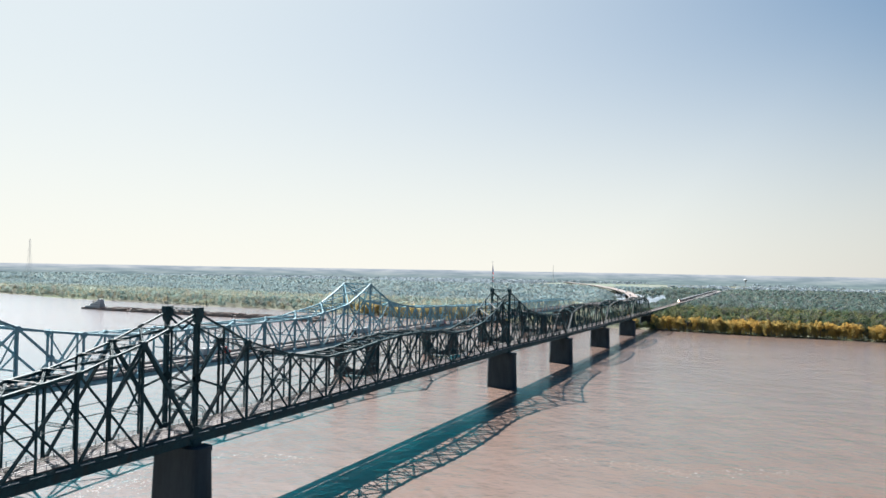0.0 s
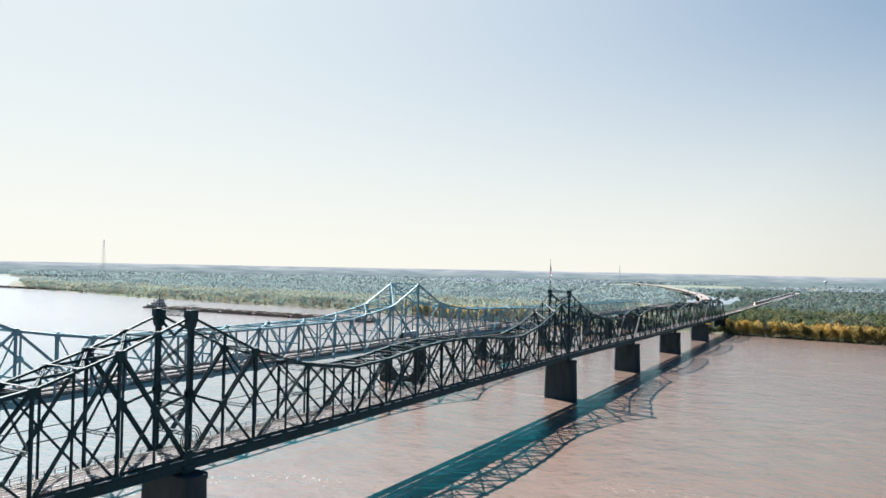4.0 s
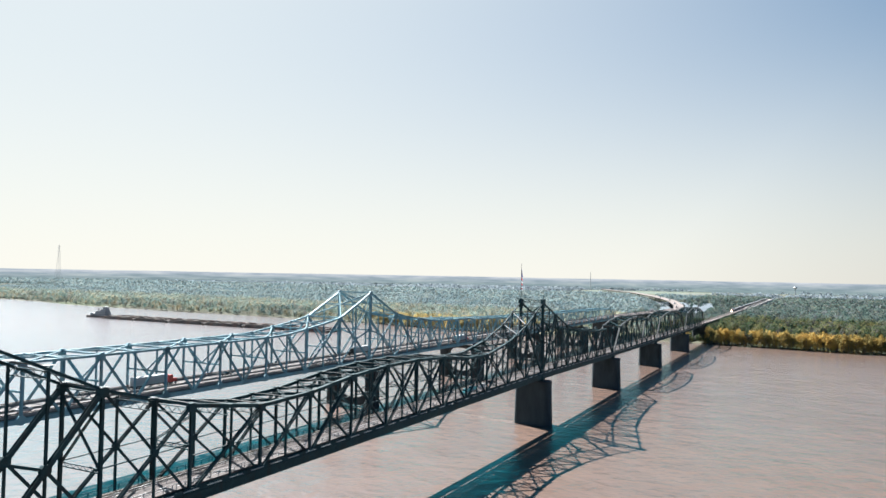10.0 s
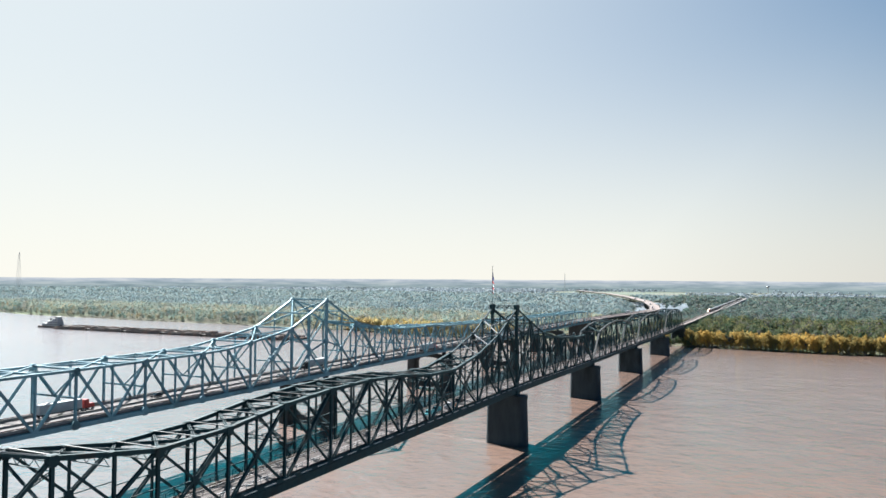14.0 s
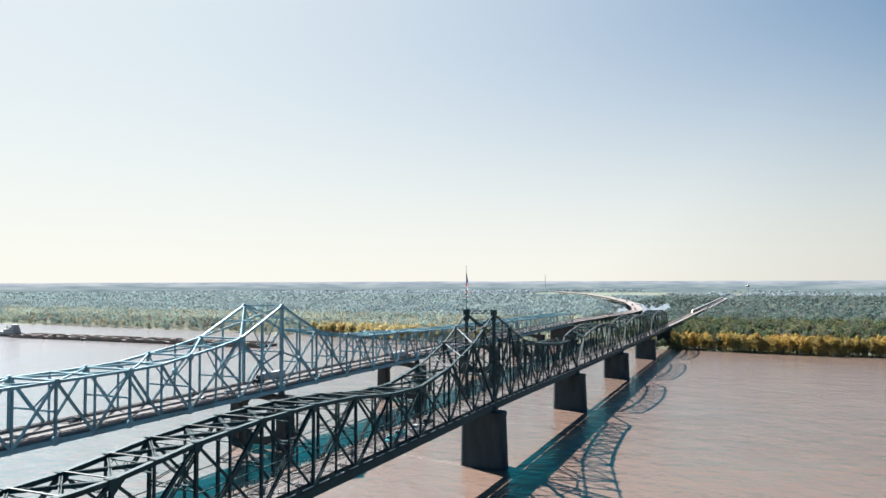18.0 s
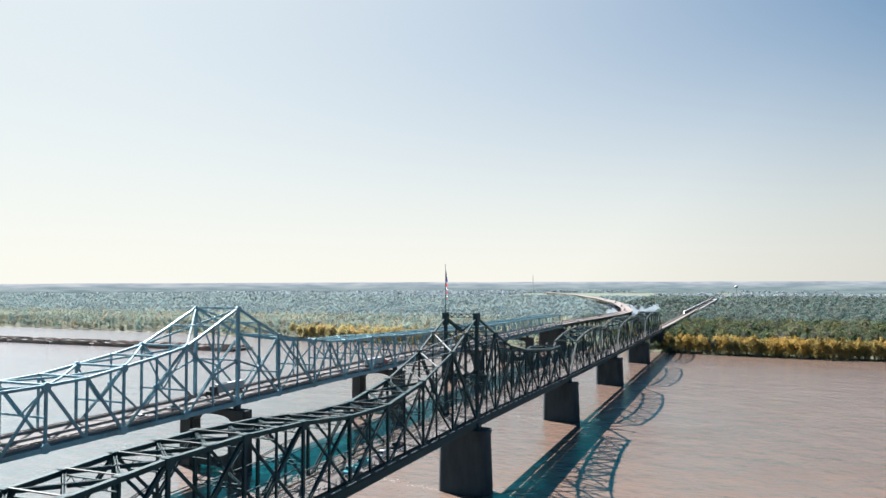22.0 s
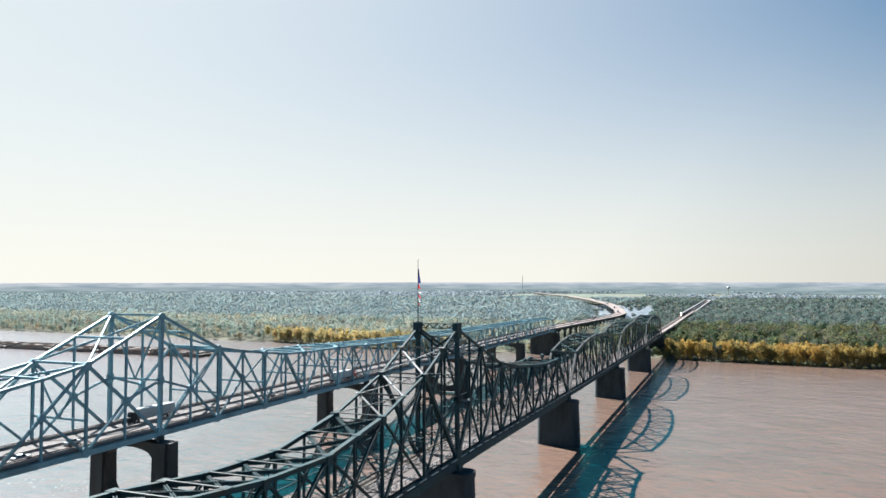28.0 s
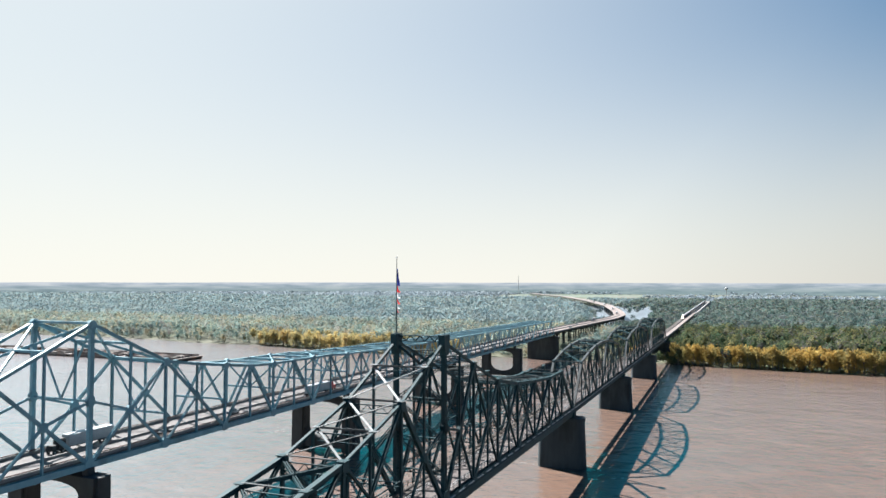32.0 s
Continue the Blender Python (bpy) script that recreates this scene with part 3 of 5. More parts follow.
def parker_span(x0, x1):
    span = thing("parker_truss_span", "dark steel through truss with an arched top chord", "truss bridge", "spans of the old bridge")
    n = 8
    xs = [x0 + 0.8 + (x1 - x0 - 1.6) * k / n for k in range(n + 1)]
    rise = [0, 15.8, 18.4, 19.9, 20.4, 19.9, 18.4, 15.8, 0]

    def top(x):
        return zb(x) + lerp(list(zip(xs, rise)), x)
    for y in (OY0, OY1):
        for k in range(n):
            xa, xb = xs[k], xs[k + 1]
            beam("bottom_chord", (xa, y, zb(xa) - 0.3), (xb, y, zb(xb) - 0.3), 0.8, 1.6, M_OLD, span)
            # End posts and top chords take the steel with sunlight in its colour.
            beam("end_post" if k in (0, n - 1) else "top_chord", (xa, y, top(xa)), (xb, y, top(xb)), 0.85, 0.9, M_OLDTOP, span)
        for k in range(1, n):
            vertical_member(span, xs[k], y, zb(xs[k]), top(xs[k]), 0.45, 0.55)
            gusset((xs[k], y, top(xs[k]) - 0.2), 0.9, 0.48, M_OLD, span)
            gusset((xs[k], y, zb(xs[k]) + 0.3), 0.9, 0.48, M_OLD, span)
        for k in range(1, n - 1):
            lo, hi = (xs[k + 1], xs[k]) if k < n // 2 else (xs[k], xs[k + 1])
            beam("diagonal", (hi, y, top(hi)), (lo, y, zb(lo)), 0.5, 0.6, M_OLD, span, "h")
            xm = (lo + hi) / 2
            zm = (top(hi) + zb(lo)) / 2
            beam("sub_diagonal", (xm, y, zm), (hi, y, zb(hi)), 0.35, 0.35, M_OLD, span, "plain")
            beam("sub_vertical", (xm, y, zb(xm)), (xm, y, zm), 0.3, 0.35, M_OLD, span, "plain")
    for k in range(1, n):
        z = top(xs[k])
        beam("top_strut", (xs[k], OY0, z + 0.1), (xs[k], OY1, z + 0.1), 0.6, 0.4, M_OLDTOP, span, "box", (1, 0, 0))
        laced("sway_frame", (xs[k], OY0, z - 1.6), (xs[k], OY1, z - 1.6), 0.3, 1.6, M_OLD, span, (1, 0, 0), 1.0)
        xh = (xs[k] + xs[min(k + 1, n - 1)]) / 2
        if k < n - 1:
            laced("lateral", (xs[k], OY0, z), (xs[k + 1], OY1, top(xs[k + 1])), 0.5, 0.3, M_OLD, span, (0, 0, 1), 1.4, 0.06, 0.1)
            laced("lateral", (xs[k], OY1, z), (xs[k + 1], OY0, top(xs[k + 1])), 0.5, 0.3, M_OLD, span, (0, 0, 1), 1.4, 0.06, 0.1)
            beam("top_strut", (xh, OY0, top(xh)), (xh, OY1, top(xh)), 0.35, 0.3, M_OLD, span, "plain", (1, 0, 0))
    deck(span, x0, x1, (x1 - x0) / n)
    return span


for xa, xb in zip(P_X[3:], P_X[4:]):
    parker_span(xa, xb)


# ---- piers ----
def old_pier(x, zt):
    p = thing("bridge_pier", "dark stained concrete wall pier with rounded ends standing in the river", "bridge pier", "piers of the old bridge", at=(x, 0, 0))

    def ring(bm, z, y0, y1, half):
        r = half
        pts = []
        for k in range(9):
            a = math.pi * k / 8
            pts.append((r * math.cos(a), y1 - r * 0.6 + r * 0.6 * math.sin(a), z))
        for k in range(9):
            a = math.pi * k / 8
            pts.append((-r * math.cos(a), y0 + r * 0.6 - r * 0.6 * math.sin(a), z))
        return [bm.verts.new(q) for q in pts]

    def solid(levels):
        bm = bmesh.new()
        rings = [ring(bm, *l) for l in levels]
        for a, b in zip(rings, rings[1:]):
            for i in range(len(a)):
                j = (i + 1) % len(a)
                bm.faces.new((a[i], a[j], b[j], b[i]))
        bm.faces.new(rings[-1])
        bm.faces.new(rings[0][::-1])
        bmesh.ops.recalc_face_normals(bm, faces=bm.faces[:])
        return bm
    part("shaft", solid([(-6, -4.9, 12.9, 4.0), (0.9, -4.8, 12.8, 3.8), (zt - 1.3, -4.3, 12.4, 3.2)]), M_PIER, p)
    part("coping", solid([(zt - 1.3, -4.55, 12.7, 3.4), (zt - 0.2, -4.55, 12.7, 3.4), (zt, -4.4, 12.5, 3.2)]), M_PIER, p)
    for y in (OY0, OY1):
        part("bearing_block", box_bm((-1.5, y - 1.0, zt), (1.5, y + 1.0, zb(x) - 0.55), 0.1), M_OLD, p)
    return p


for x in P_X:
    old_pier(x, zb(x) - 2.4)

# ---- the newer highway bridge ----
NY0, NY1 = 89.0, 108.0
N2X, NP, NM = 245.8, 12.63, 12.94
N1X = N2X - 20 * NM
NEW_GRADE = [(-500, 23.3), (300, 23.3), (740, 21.6), (1300, 12.5), (6000, 12.5)]
N_PIERS = [N1X - 10 * NP, N1X, N2X, N2X + 10 * NP, 493.4, 614.7, 736.0]


def nb(x):
    return lerp(NEW_GRADE, x)


def new_top(x):
    if x <= (N1X + N2X) / 2:
        u = abs(x - N1X)
    else:
        u = abs(x - N2X)
    if x > N2X + 10 * NP:
        return nb(x) + lerp([(372, 15.2), (450, 13.5), (736, 11.0)], x)
    tab = [(0, 57.0), (NP, 51.2), (2 * NP, 45.6), (3 * NP, 43.5), (4 * NP, 41.8), (5 * NP, 40.3), (6 * NP, 39.7), (9 * NP, 39.0), (10 * NP, 38.2), (11 * NP, 38.0)]
    if N1X < x < N2X:
        tab = [(0, 57.0), (NM, 51.2), (2 * NM, 45.6), (3 * NM, 43.5), (4 * NM, 41.8), (5 * NM, 40.2), (6 * NM, 39.8), (11 * NM, 39.6)]
    return lerp(tab, u)


def panel_x(k):
    """Where panel point k lies, counted from the far tower; the near tower is point -20."""
    return N2X + NP * k if k >= 0 else N2X + NM * k if k >= -20 else N1X + NP * (k + 20)


def new_span(name, label, k0, k1):
    """The truss from panel point k0 to k1."""
    span = thing(name, label, "truss bridge", "spans of the highway bridge")
    xs = [panel_x(k) for k in range(k0, k1 + 1)]
    n = len(xs) - 1
    ti = min(range(n + 1), key=lambda i: min(abs(xs[i] - N1X), abs(xs[i] - N2X)))
    for y in (NY0, NY1):
        for i in range(n):
            xa, xb = xs[i], xs[i + 1]
            beam("top_chord", (xa, y, new_top(xa)), (xb, y, new_top(xb)), 0.8, 0.8, M_NEW, span)
            beam("bottom_chord", (xa, y, nb(xa)), (xb, y, nb(xb)), 0.8, 1.4, M_NEW, span)
        for i, x in enumerate(xs):
            big = (i - ti) % 2 == 0
            if abs(x - N1X) < 0.1 or abs(x - N2X) < 0.1:
                beam("tower_post", (x, y, nb(x)), (x, y, new_top(x)), 0.95, 1.15, M_NEW, span)
            else:
                beam("vertical", (x, y, nb(x)), (x, y, new_top(x)), 0.6, 0.75 if big else 0.5, M_NEW, span, "h")
            if big:
                gusset((x, y, new_top(x) - 0.3), 1.15, 0.47, M_NEW, span)
                gusset((x, y, nb(x) + 0.3), 1.35, 0.47, M_NEW, span)
        for i in range(n):
            xa, xb = xs[i], xs[i + 1]
            ka, kb = k0 + i, k0 + i + 1
            da, db = (abs(k) if k > -10.5 else abs(k + 20) for k in (ka, kb))
            if min(da, db) >= 4:
                if ka >= 0 or kb <= -20:
                    hi, lo = (xa, xb) if ka % 2 else (xb, xa)
                elif 4 in (da, db):
                    hi, lo = (xa, xb) if da == 5 else (xb, xa)
                else:
                    hi, lo = (xb, xa) if ka % 2 else (xa, xb)
                beam("diagonal", (hi, y, new_top(hi)), (lo, y, nb(lo)), 0.55, 0.75, M_NEW, span, "h")
                continue
            if max(da, db) in (1, 3):
                continue
            # the outer half of a double panel beside a tower: build the whole of it
            out, mid = (xa, xb) if da > db else (xb, xa)
            inner = 2 * mid - out
            if max(da, db) == 2:
                zk, zm = nb(inner) + 15.2, nb(mid) + 11.3
                beam("diagonal", (inner, y, nb(inner)), (mid, y, zm), 0.6, 0.8, M_NEW, span, "h")
                beam("diagonal", (mid, y, zm), (out, y, new_top(out)), 0.6, 0.8, M_NEW, span, "h")
                beam("diagonal", (inner, y, zk), (mid, y, zm), 0.5, 0.6, M_NEW, span, "h")
                beam("diagonal", (mid, y, zm), (out, y, nb(out)), 0.5, 0.6, M_NEW, span, "h")
                gusset((mid, y, zm), 1.1, 0.42, M_NEW, span)
                gusset((inner, y, zk), 1.0, 0.55, M_NEW, span, 1.4)
            else:
                zm = (new_top(inner) + nb(out)) / 2
                beam("diagonal", (inner, y, new_top(inner)), (out, y, nb(out)), 0.6, 0.75, M_NEW, span, "h")
                beam("sub_diagonal", (mid, y, zm), (inner, y, nb(inner)), 0.5, 0.55, M_NEW, span, "h")
                gusset((mid, y, zm), 0.95, 0.42, M_NEW, span)
    for i, x in enumerate(xs):
        z = new_top(x)
        beam("top_strut", (x, NY0, z + 0.2), (x, NY1, z + 0.2), 0.7, 0.6, M_NEW, span, "box", (1, 0, 0))
        if i < n:
            xb, z2 = xs[i + 1], new_top(xs[i + 1])
            ym = (NY0 + NY1) / 2
            if i % 2 == 0:
                beam("lateral", (x, NY0, z), (xb, ym, z2), 0.6, 0.45, M_NEW, span, "plain", (0, 0, 1))
                beam("lateral", (x, NY1, z), (xb, ym, z2), 0.6, 0.45, M_NEW, span, "plain", (0, 0, 1))
            else:
                beam("lateral", (x, ym, z), (xb, NY0, z2), 0.6, 0.45, M_NEW, span, "plain", (0, 0, 1))
                beam("lateral", (x, ym, z), (xb, NY1, z2), 0.6, 0.45, M_NEW, span, "plain", (0, 0, 1))
        if (i - ti) % 2 == 0 and z - nb(x) > 12:
            zl = nb(x) + 8.2 if z - nb(x) < 25 else nb(x) + 15.2
            ym = (NY0 + NY1) / 2
            beam("sway_strut", (x, NY0, zl), (x, NY1, zl), 0.45, 0.5, M_NEW, span, "h", (1, 0, 0))
            for ya in (NY0, NY1):
                beam("sway_brace", (x, ya, z - 0.5), (x, ym, zl), 0.35, 0.4, M_NEW, span, "h", (1, 0, 0))
    highway_deck(span, xs[0], xs[-1], NP)
    return span


def highway_deck(span, x0, x1, step, y0=NY0, y1=NY1):
    n = max(1, round((x1 - x0) / step))
    for i in range(n):
        xa, xb = x0 + (x1 - x0) * i / n, x0 + (x1 - x0) * (i + 1) / n
        za, zz = nb(xa), nb(xb)
        ym = (y0 + y1) / 2
        beam("deck_slab", (xa, ym, za + 1.0), (xb, ym, zz + 1.0), y1 - y0 - 1.4, 0.35, M_DECK, span, "plain", label="grey carriageway slab")
        beam("floor_beam", (xa, y0, za - 0.1), (xa, y1, za - 0.1), 0.5, 1.8, M_NEW, span, "plain", (1, 0, 0))
        for y in (y0 + 2.5, ym - 3, ym + 3, y1 - 2.5):
            beam("stringer", (xa, y, za + 0.4), (xb, y, zz + 0.4), 0.3, 0.9, M_NEW, span, "plain")
        for y in (y0 + 0.95, y1 - 0.95):
            beam("barrier", (xa, y, za + 1.55), (xb, y, zz + 1.55), 0.35, 0.8, M_BARRIER, span, "plain", label="pale concrete barrier")
            beam("barrier_rail", (xa, y, za + 2.2), (xb, y, zz + 2.2), 0.2, 0.28, M_RUST, span, "plain")
        beam("median_barrier", (xa, ym, za + 1.5), (xb, ym, zz + 1.5), 0.4, 0.7, M_BARRIER, span, "plain")


new_span("cantilever_truss_span", "blue-grey painted steel anchor truss of the highway bridge", -30, -20)
new_span("cantilever_truss_span", "blue-grey painted steel cantilever truss with a peaked tower", -20, -10)
new_span("cantilever_truss_span", "blue-grey painted steel cantilever truss, highway bridge over the river", -10, 10)


def flat_span(x0, x1):
    span = thing("truss_span", "blue-grey painted steel through truss with a level top", "truss bridge", "spans of the highway bridge")
    n = 10
    xs = [x0 + (x1 - x0) * k / n for k in range(n + 1)]
    for y in (NY0, NY1):
        for k in range(n):
            xa, xb = xs[k], xs[k + 1]
            beam("bottom_chord", (xa, y, nb(xa)), (xb, y, nb(xb)), 0.7, 0.95, M_NEW, span)
            beam("top_chord", (xa, y, new_top(xa)), (xb, y, new_top(xb)), 0.7, 0.7, M_NEW, span)
            a, b = (new_top(xa), nb(xb)) if k % 2 else (nb(xa), new_top(xb))
            beam("diagonal", (xa, y, a), (xb, y, b), 0.5, 0.65, M_NEW, span, "h")
        for x in xs:
            beam("vertical", (x, y, nb(x)), (x, y, new_top(x)), 0.45, 0.5, M_NEW, span, "h")
    for k, x in enumerate(xs):
        beam("top_strut", (x, NY0, new_top(x)), (x, NY1, new_top(x)), 0.5, 0.45, M_NEW, span, "box", (1, 0, 0))
        if k < n:
            ya, yb = (NY0, NY1) if k % 2 else (NY1, NY0)
            beam("lateral", (x, ya, new_top(x)), (xs[k + 1], yb, new_top(xs[k + 1])), 0.4, 0.3, M_NEW, span, "h", (0, 0, 1))
    highway_deck(span, x0, x1, 12)
    return span


for xa, xb in zip(N_PIERS[3:], N_PIERS[4:]):
    flat_span(xa, xb)


def portal_pier(x):
    zt = nb(x) - 2.2
    p = thing("bridge_pier", "grey concrete portal pier with two columns and curved webs", "bridge pier", "piers of the highway bridge", at=(x, 0, 0))
    y0, y1 = 84.0, 113.0
    for lo in (y0, y1 - 6.0):
        bm = box_bm((-2.6, lo, -6), (2.6, lo + 6.0, zt), 0)
        for v in bm.verts:
            if v.co.z < 0:
                v.co.x *= 1.2
        bmesh.ops.bevel(bm, geom=[e for e in bm.edges if abs(e.verts[0].co.z - e.verts[1].co.z) > 5], offset=0.7, segments=2, affect="EDGES")
        part("column", bm, M_NPIER, p)
    n = 14
    ya, yb = y0 + 5.9, y1 - 5.9

    def web(name, edge, flat):
        bm = bmesh.new()
        cols = []
        for k in range(n + 1):
            y = ya + (yb - ya) * k / n
            s = math.sqrt(max(0.0, 1 - ((2 * k / n) - 1) ** 2))
            z = edge(s)
            cols.append([bm.verts.new((sx, y, zz)) for sx in (-1.9, 1.9) for zz in (z, flat)])
        for a, b in zip(cols, cols[1:]):
            bm.faces.new((a[0], b[0], b[1], a[1]))
            bm.faces.new((a[2], a[3], b[3], b[2]))
            bm.faces.new((a[0], a[2], b[2], b[0]))
            bm.faces.new((a[1], b[1], b[3], a[3]))
        bmesh.ops.recalc_face_normals(bm, faces=bm.faces[:])
        part(name, bm, M_NPIER, p)
    web("arched_crosshead", lambda s: zt - 4.6 + 2.8 * s, zt - 0.05)
    web("base_web", lambda s: 8.2 - 4.0 * s, 0.9)
    for y in (NY0, NY1):
        part("bearing", box_bm((-1.1, y - 0.9, zt), (1.1, y + 0.9, nb(x) - 0.5), 0.1), M_NPIER, p)
    return p


def wall_pier(x):
    zt = nb(x) - 2.0
    p = thing("bridge_pier", "grey concrete wall pier below the end of the truss", "bridge pier", "piers of the highway bridge", at=(x, 0, 0))
    bm = box_bm((-2.2, 85.0, -6), (2.2, 112.0, zt), 0.4)
    part("wall", bm, M_NPIER, p)
    part("coping", box_bm((-2.6, 84.6, zt - 1.2), (2.6, 112.4, zt + 0.05), 0.15), M_NPIER, p)
    for y in (NY0, NY1):
        part("bearing", box_bm((-1.0, y - 0.9, zt), (1.0, y + 0.9, nb(x) - 0.5), 0.1), M_NPIER, p)


for x in N_PIERS[:-1]:
    portal_pier(x)
wall_pier(N_PIERS[-1])

# ---- river, land ----
SHORE = [(-1500, 690), (-300, 722), (-150, 720), (-25, 735), (120, 738), (268, 728), (390, 757), (500, 758), (620, 776), (810, 780), (1010, 795), (1190, 830), (1300, 850), (1600, 885), (1990, 1110), (2600, 1500), (5200, 2600)]


def road_y(x):
    return lerp([(736, 98.5), (880, 99.5), (1120, 100), (1280, 110), (1449, 139), (1735, 201), (2115, 313), (2560, 470), (2907, 633), (6000, 2000)], x)


def pond_depth(x, y):
    """How far a place lies inside the flooded clearing on both sides of the curving road."""
    if not 1110 < x < 2090:
        return 0.0
    lo = lerp([(1110, 62), (1300, 76), (1617, 88), (2090, 140)], x)
    hi = road_y(x) + lerp([(1110, -8), (1200, -6), (1260, 50), (1950, 26)], x)
    w = 14 * noise.noise(Vector((x * 0.012, y * 0.02, 3.1)))
    d = min(y - lo, hi - y, (x - 1110) * 0.5, (2090 - x) * 0.5) + w
    return max(0.0, min(1.0, d / 20))


def shore_x(y):
    return lerp(SHORE, y) + 4 * noise.noise(Vector((y * 0.03, 1.7, 0))) + 7 * noise.noise(Vector((y * 0.008, 5.2, 0)))


def land_z(x, y):
    d = x - shore_x(y)
    z = -2.0 + 2.6 * max(0.0, min(1.0, (d + 6) / 10))
    z += 0.5 * max(0.0, min(1.0, d / 200))
    z -= 3.5 * pond_depth(x, y)
    return z


def grid_mesh(name, xs, ys, fz, mat):
    V = [(x, y, fz(x, y)) for x in xs for y in ys]
    n = len(ys)
    F = [(i * n + j, (i + 1) * n + j, (i + 1) * n + j + 1, i * n + j + 1) for i in range(len(xs) - 1) for j in range(n - 1)]
    return mesh_from(name, V, F, mat)


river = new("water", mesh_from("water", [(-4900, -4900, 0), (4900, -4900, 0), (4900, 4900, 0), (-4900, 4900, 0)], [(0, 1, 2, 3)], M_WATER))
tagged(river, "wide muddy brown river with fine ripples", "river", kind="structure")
pv = [(x, y, 0.06) for x in range(1100, 2121, 20) for y in (45, road_y(x) + (0 if x < 1210 else 80))]
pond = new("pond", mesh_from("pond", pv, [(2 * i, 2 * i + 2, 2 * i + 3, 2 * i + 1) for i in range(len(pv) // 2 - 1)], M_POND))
tagged(pond, "still flood water lying between road and railway", "pond", kind="structure")
gx = [640 + 8 * k for k in range(40)] + [960 + 20 * k for k in range(70)] + [2360 + 90 * k for k in range(30)]
gy = [-2600, -1900, -1300, -900, -600] + [-400 + 16 * k for k in range(60)] + [560 + 30 * k for k in range(50)] + [2060 + 120 * k for k in range(24)]
ground = new("ground", grid_mesh("ground", gx, gy, land_z, M_GROUND))
M_FIELD = mottled("pale_green_field", (0.09, 0.12, 0.085), (0.12, 0.14, 0.105), 0.01, 0.95, 0, (0.13, 0.125, 0.1), 0.004)
for corners in ([(2330, 165), (2860, 208), (2860, 560), (2330, 560)], [(3020, 60), (3560, 60), (3560, 900), (3020, 900)]):
    tagged(new("field", mesh_from("field", [(x, y, 1.25) for x, y in corners], [(0, 1, 2, 3)], M_FIELD)), "pale green field cleared in the woods", "field", kind="structure")
tagged(ground, "flat wooded flood plain reaching to the horizon", "ground", kind="structure")


def backdrop():
    """The pale far distance, glowing with painted haze, all round beyond the woods, up to the horizon."""
    m = bpy.data.materials.new("painted_haze_distance")
    m.use_nodes = True
    nt = m.node_tree
    nt.nodes.clear()
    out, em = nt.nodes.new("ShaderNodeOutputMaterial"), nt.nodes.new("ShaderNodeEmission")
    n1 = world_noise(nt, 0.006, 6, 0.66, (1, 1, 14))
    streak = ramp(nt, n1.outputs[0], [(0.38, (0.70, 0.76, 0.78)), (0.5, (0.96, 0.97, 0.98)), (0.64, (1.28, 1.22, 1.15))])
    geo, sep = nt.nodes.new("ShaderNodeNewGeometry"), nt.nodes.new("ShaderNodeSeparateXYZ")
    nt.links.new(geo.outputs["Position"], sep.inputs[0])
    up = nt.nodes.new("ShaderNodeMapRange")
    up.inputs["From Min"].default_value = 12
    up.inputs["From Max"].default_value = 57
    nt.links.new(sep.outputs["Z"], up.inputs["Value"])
    # Land colour pales upward to stand for haze; the emission makes it glow.
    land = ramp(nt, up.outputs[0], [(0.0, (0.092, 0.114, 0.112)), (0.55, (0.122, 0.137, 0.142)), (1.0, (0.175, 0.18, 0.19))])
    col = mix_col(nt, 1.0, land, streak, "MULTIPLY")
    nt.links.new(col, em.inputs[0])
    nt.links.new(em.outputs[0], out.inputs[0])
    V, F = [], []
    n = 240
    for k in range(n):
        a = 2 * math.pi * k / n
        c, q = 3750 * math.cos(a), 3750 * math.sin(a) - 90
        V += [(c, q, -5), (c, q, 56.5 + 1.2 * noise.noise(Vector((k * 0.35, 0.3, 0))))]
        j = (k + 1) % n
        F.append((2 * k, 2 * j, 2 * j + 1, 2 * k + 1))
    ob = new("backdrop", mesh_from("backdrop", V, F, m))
    tagged(ob, "glowing backdrop of distance with painted haze along the horizon", "backdrop", kind="structure")


backdrop()


# ---- woods ----
rng = np.random.default_rng(7)


def leaf_cloud(centres, sizes, per, leaf, flat=0.75, seed=1):
    """Leaf clumps, two bent triangles each, thrown over the shells of crowns. centres (n, 3), sizes (n,)."""
    r = np.random.default_rng(seed)
    n = len(centres)
    u = r.normal(size=(n, per, 3))
    u /= np.linalg.norm(u, axis=2, keepdims=True)
    lobes = 1 + 0.28 * np.sin(3.1 * u[:, :, :1] * 2 + r.uniform(0, 6, (n, 1, 1))) * np.cos(4.3 * u[:, :, 1:2] + r.uniform(0, 6, (n, 1, 1)))
    rad = r.uniform(0.82, 1.04, (n, per, 1)) * lobes
    scale = sizes[:, None, None] * np.array([1, 1, flat * 1.25])
    p = centres[:, None, :] + u * rad * scale
    s = (leaf * r.uniform(0.6, 1.2, (n, per, 1))) * (0.75 + 0.25 * sizes[:, None, None] / sizes.mean())
    nrm = u + 0.2 * r.normal(size=(n, per, 3))
    nrm /= np.linalg.norm(nrm, axis=2, keepdims=True)
    a = np.cross(nrm, r.normal(size=(n, per, 3)))
    a /= np.linalg.norm(a, axis=2, keepdims=True)
    b = np.cross(nrm, a)
    q = np.stack([p - a * s, p - b * s * 0.7 + nrm * s * 0.2, p + a * s, p + b * s * 0.7 + nrm * s * 0.25], axis=2)
    return q.reshape(-1, 3)


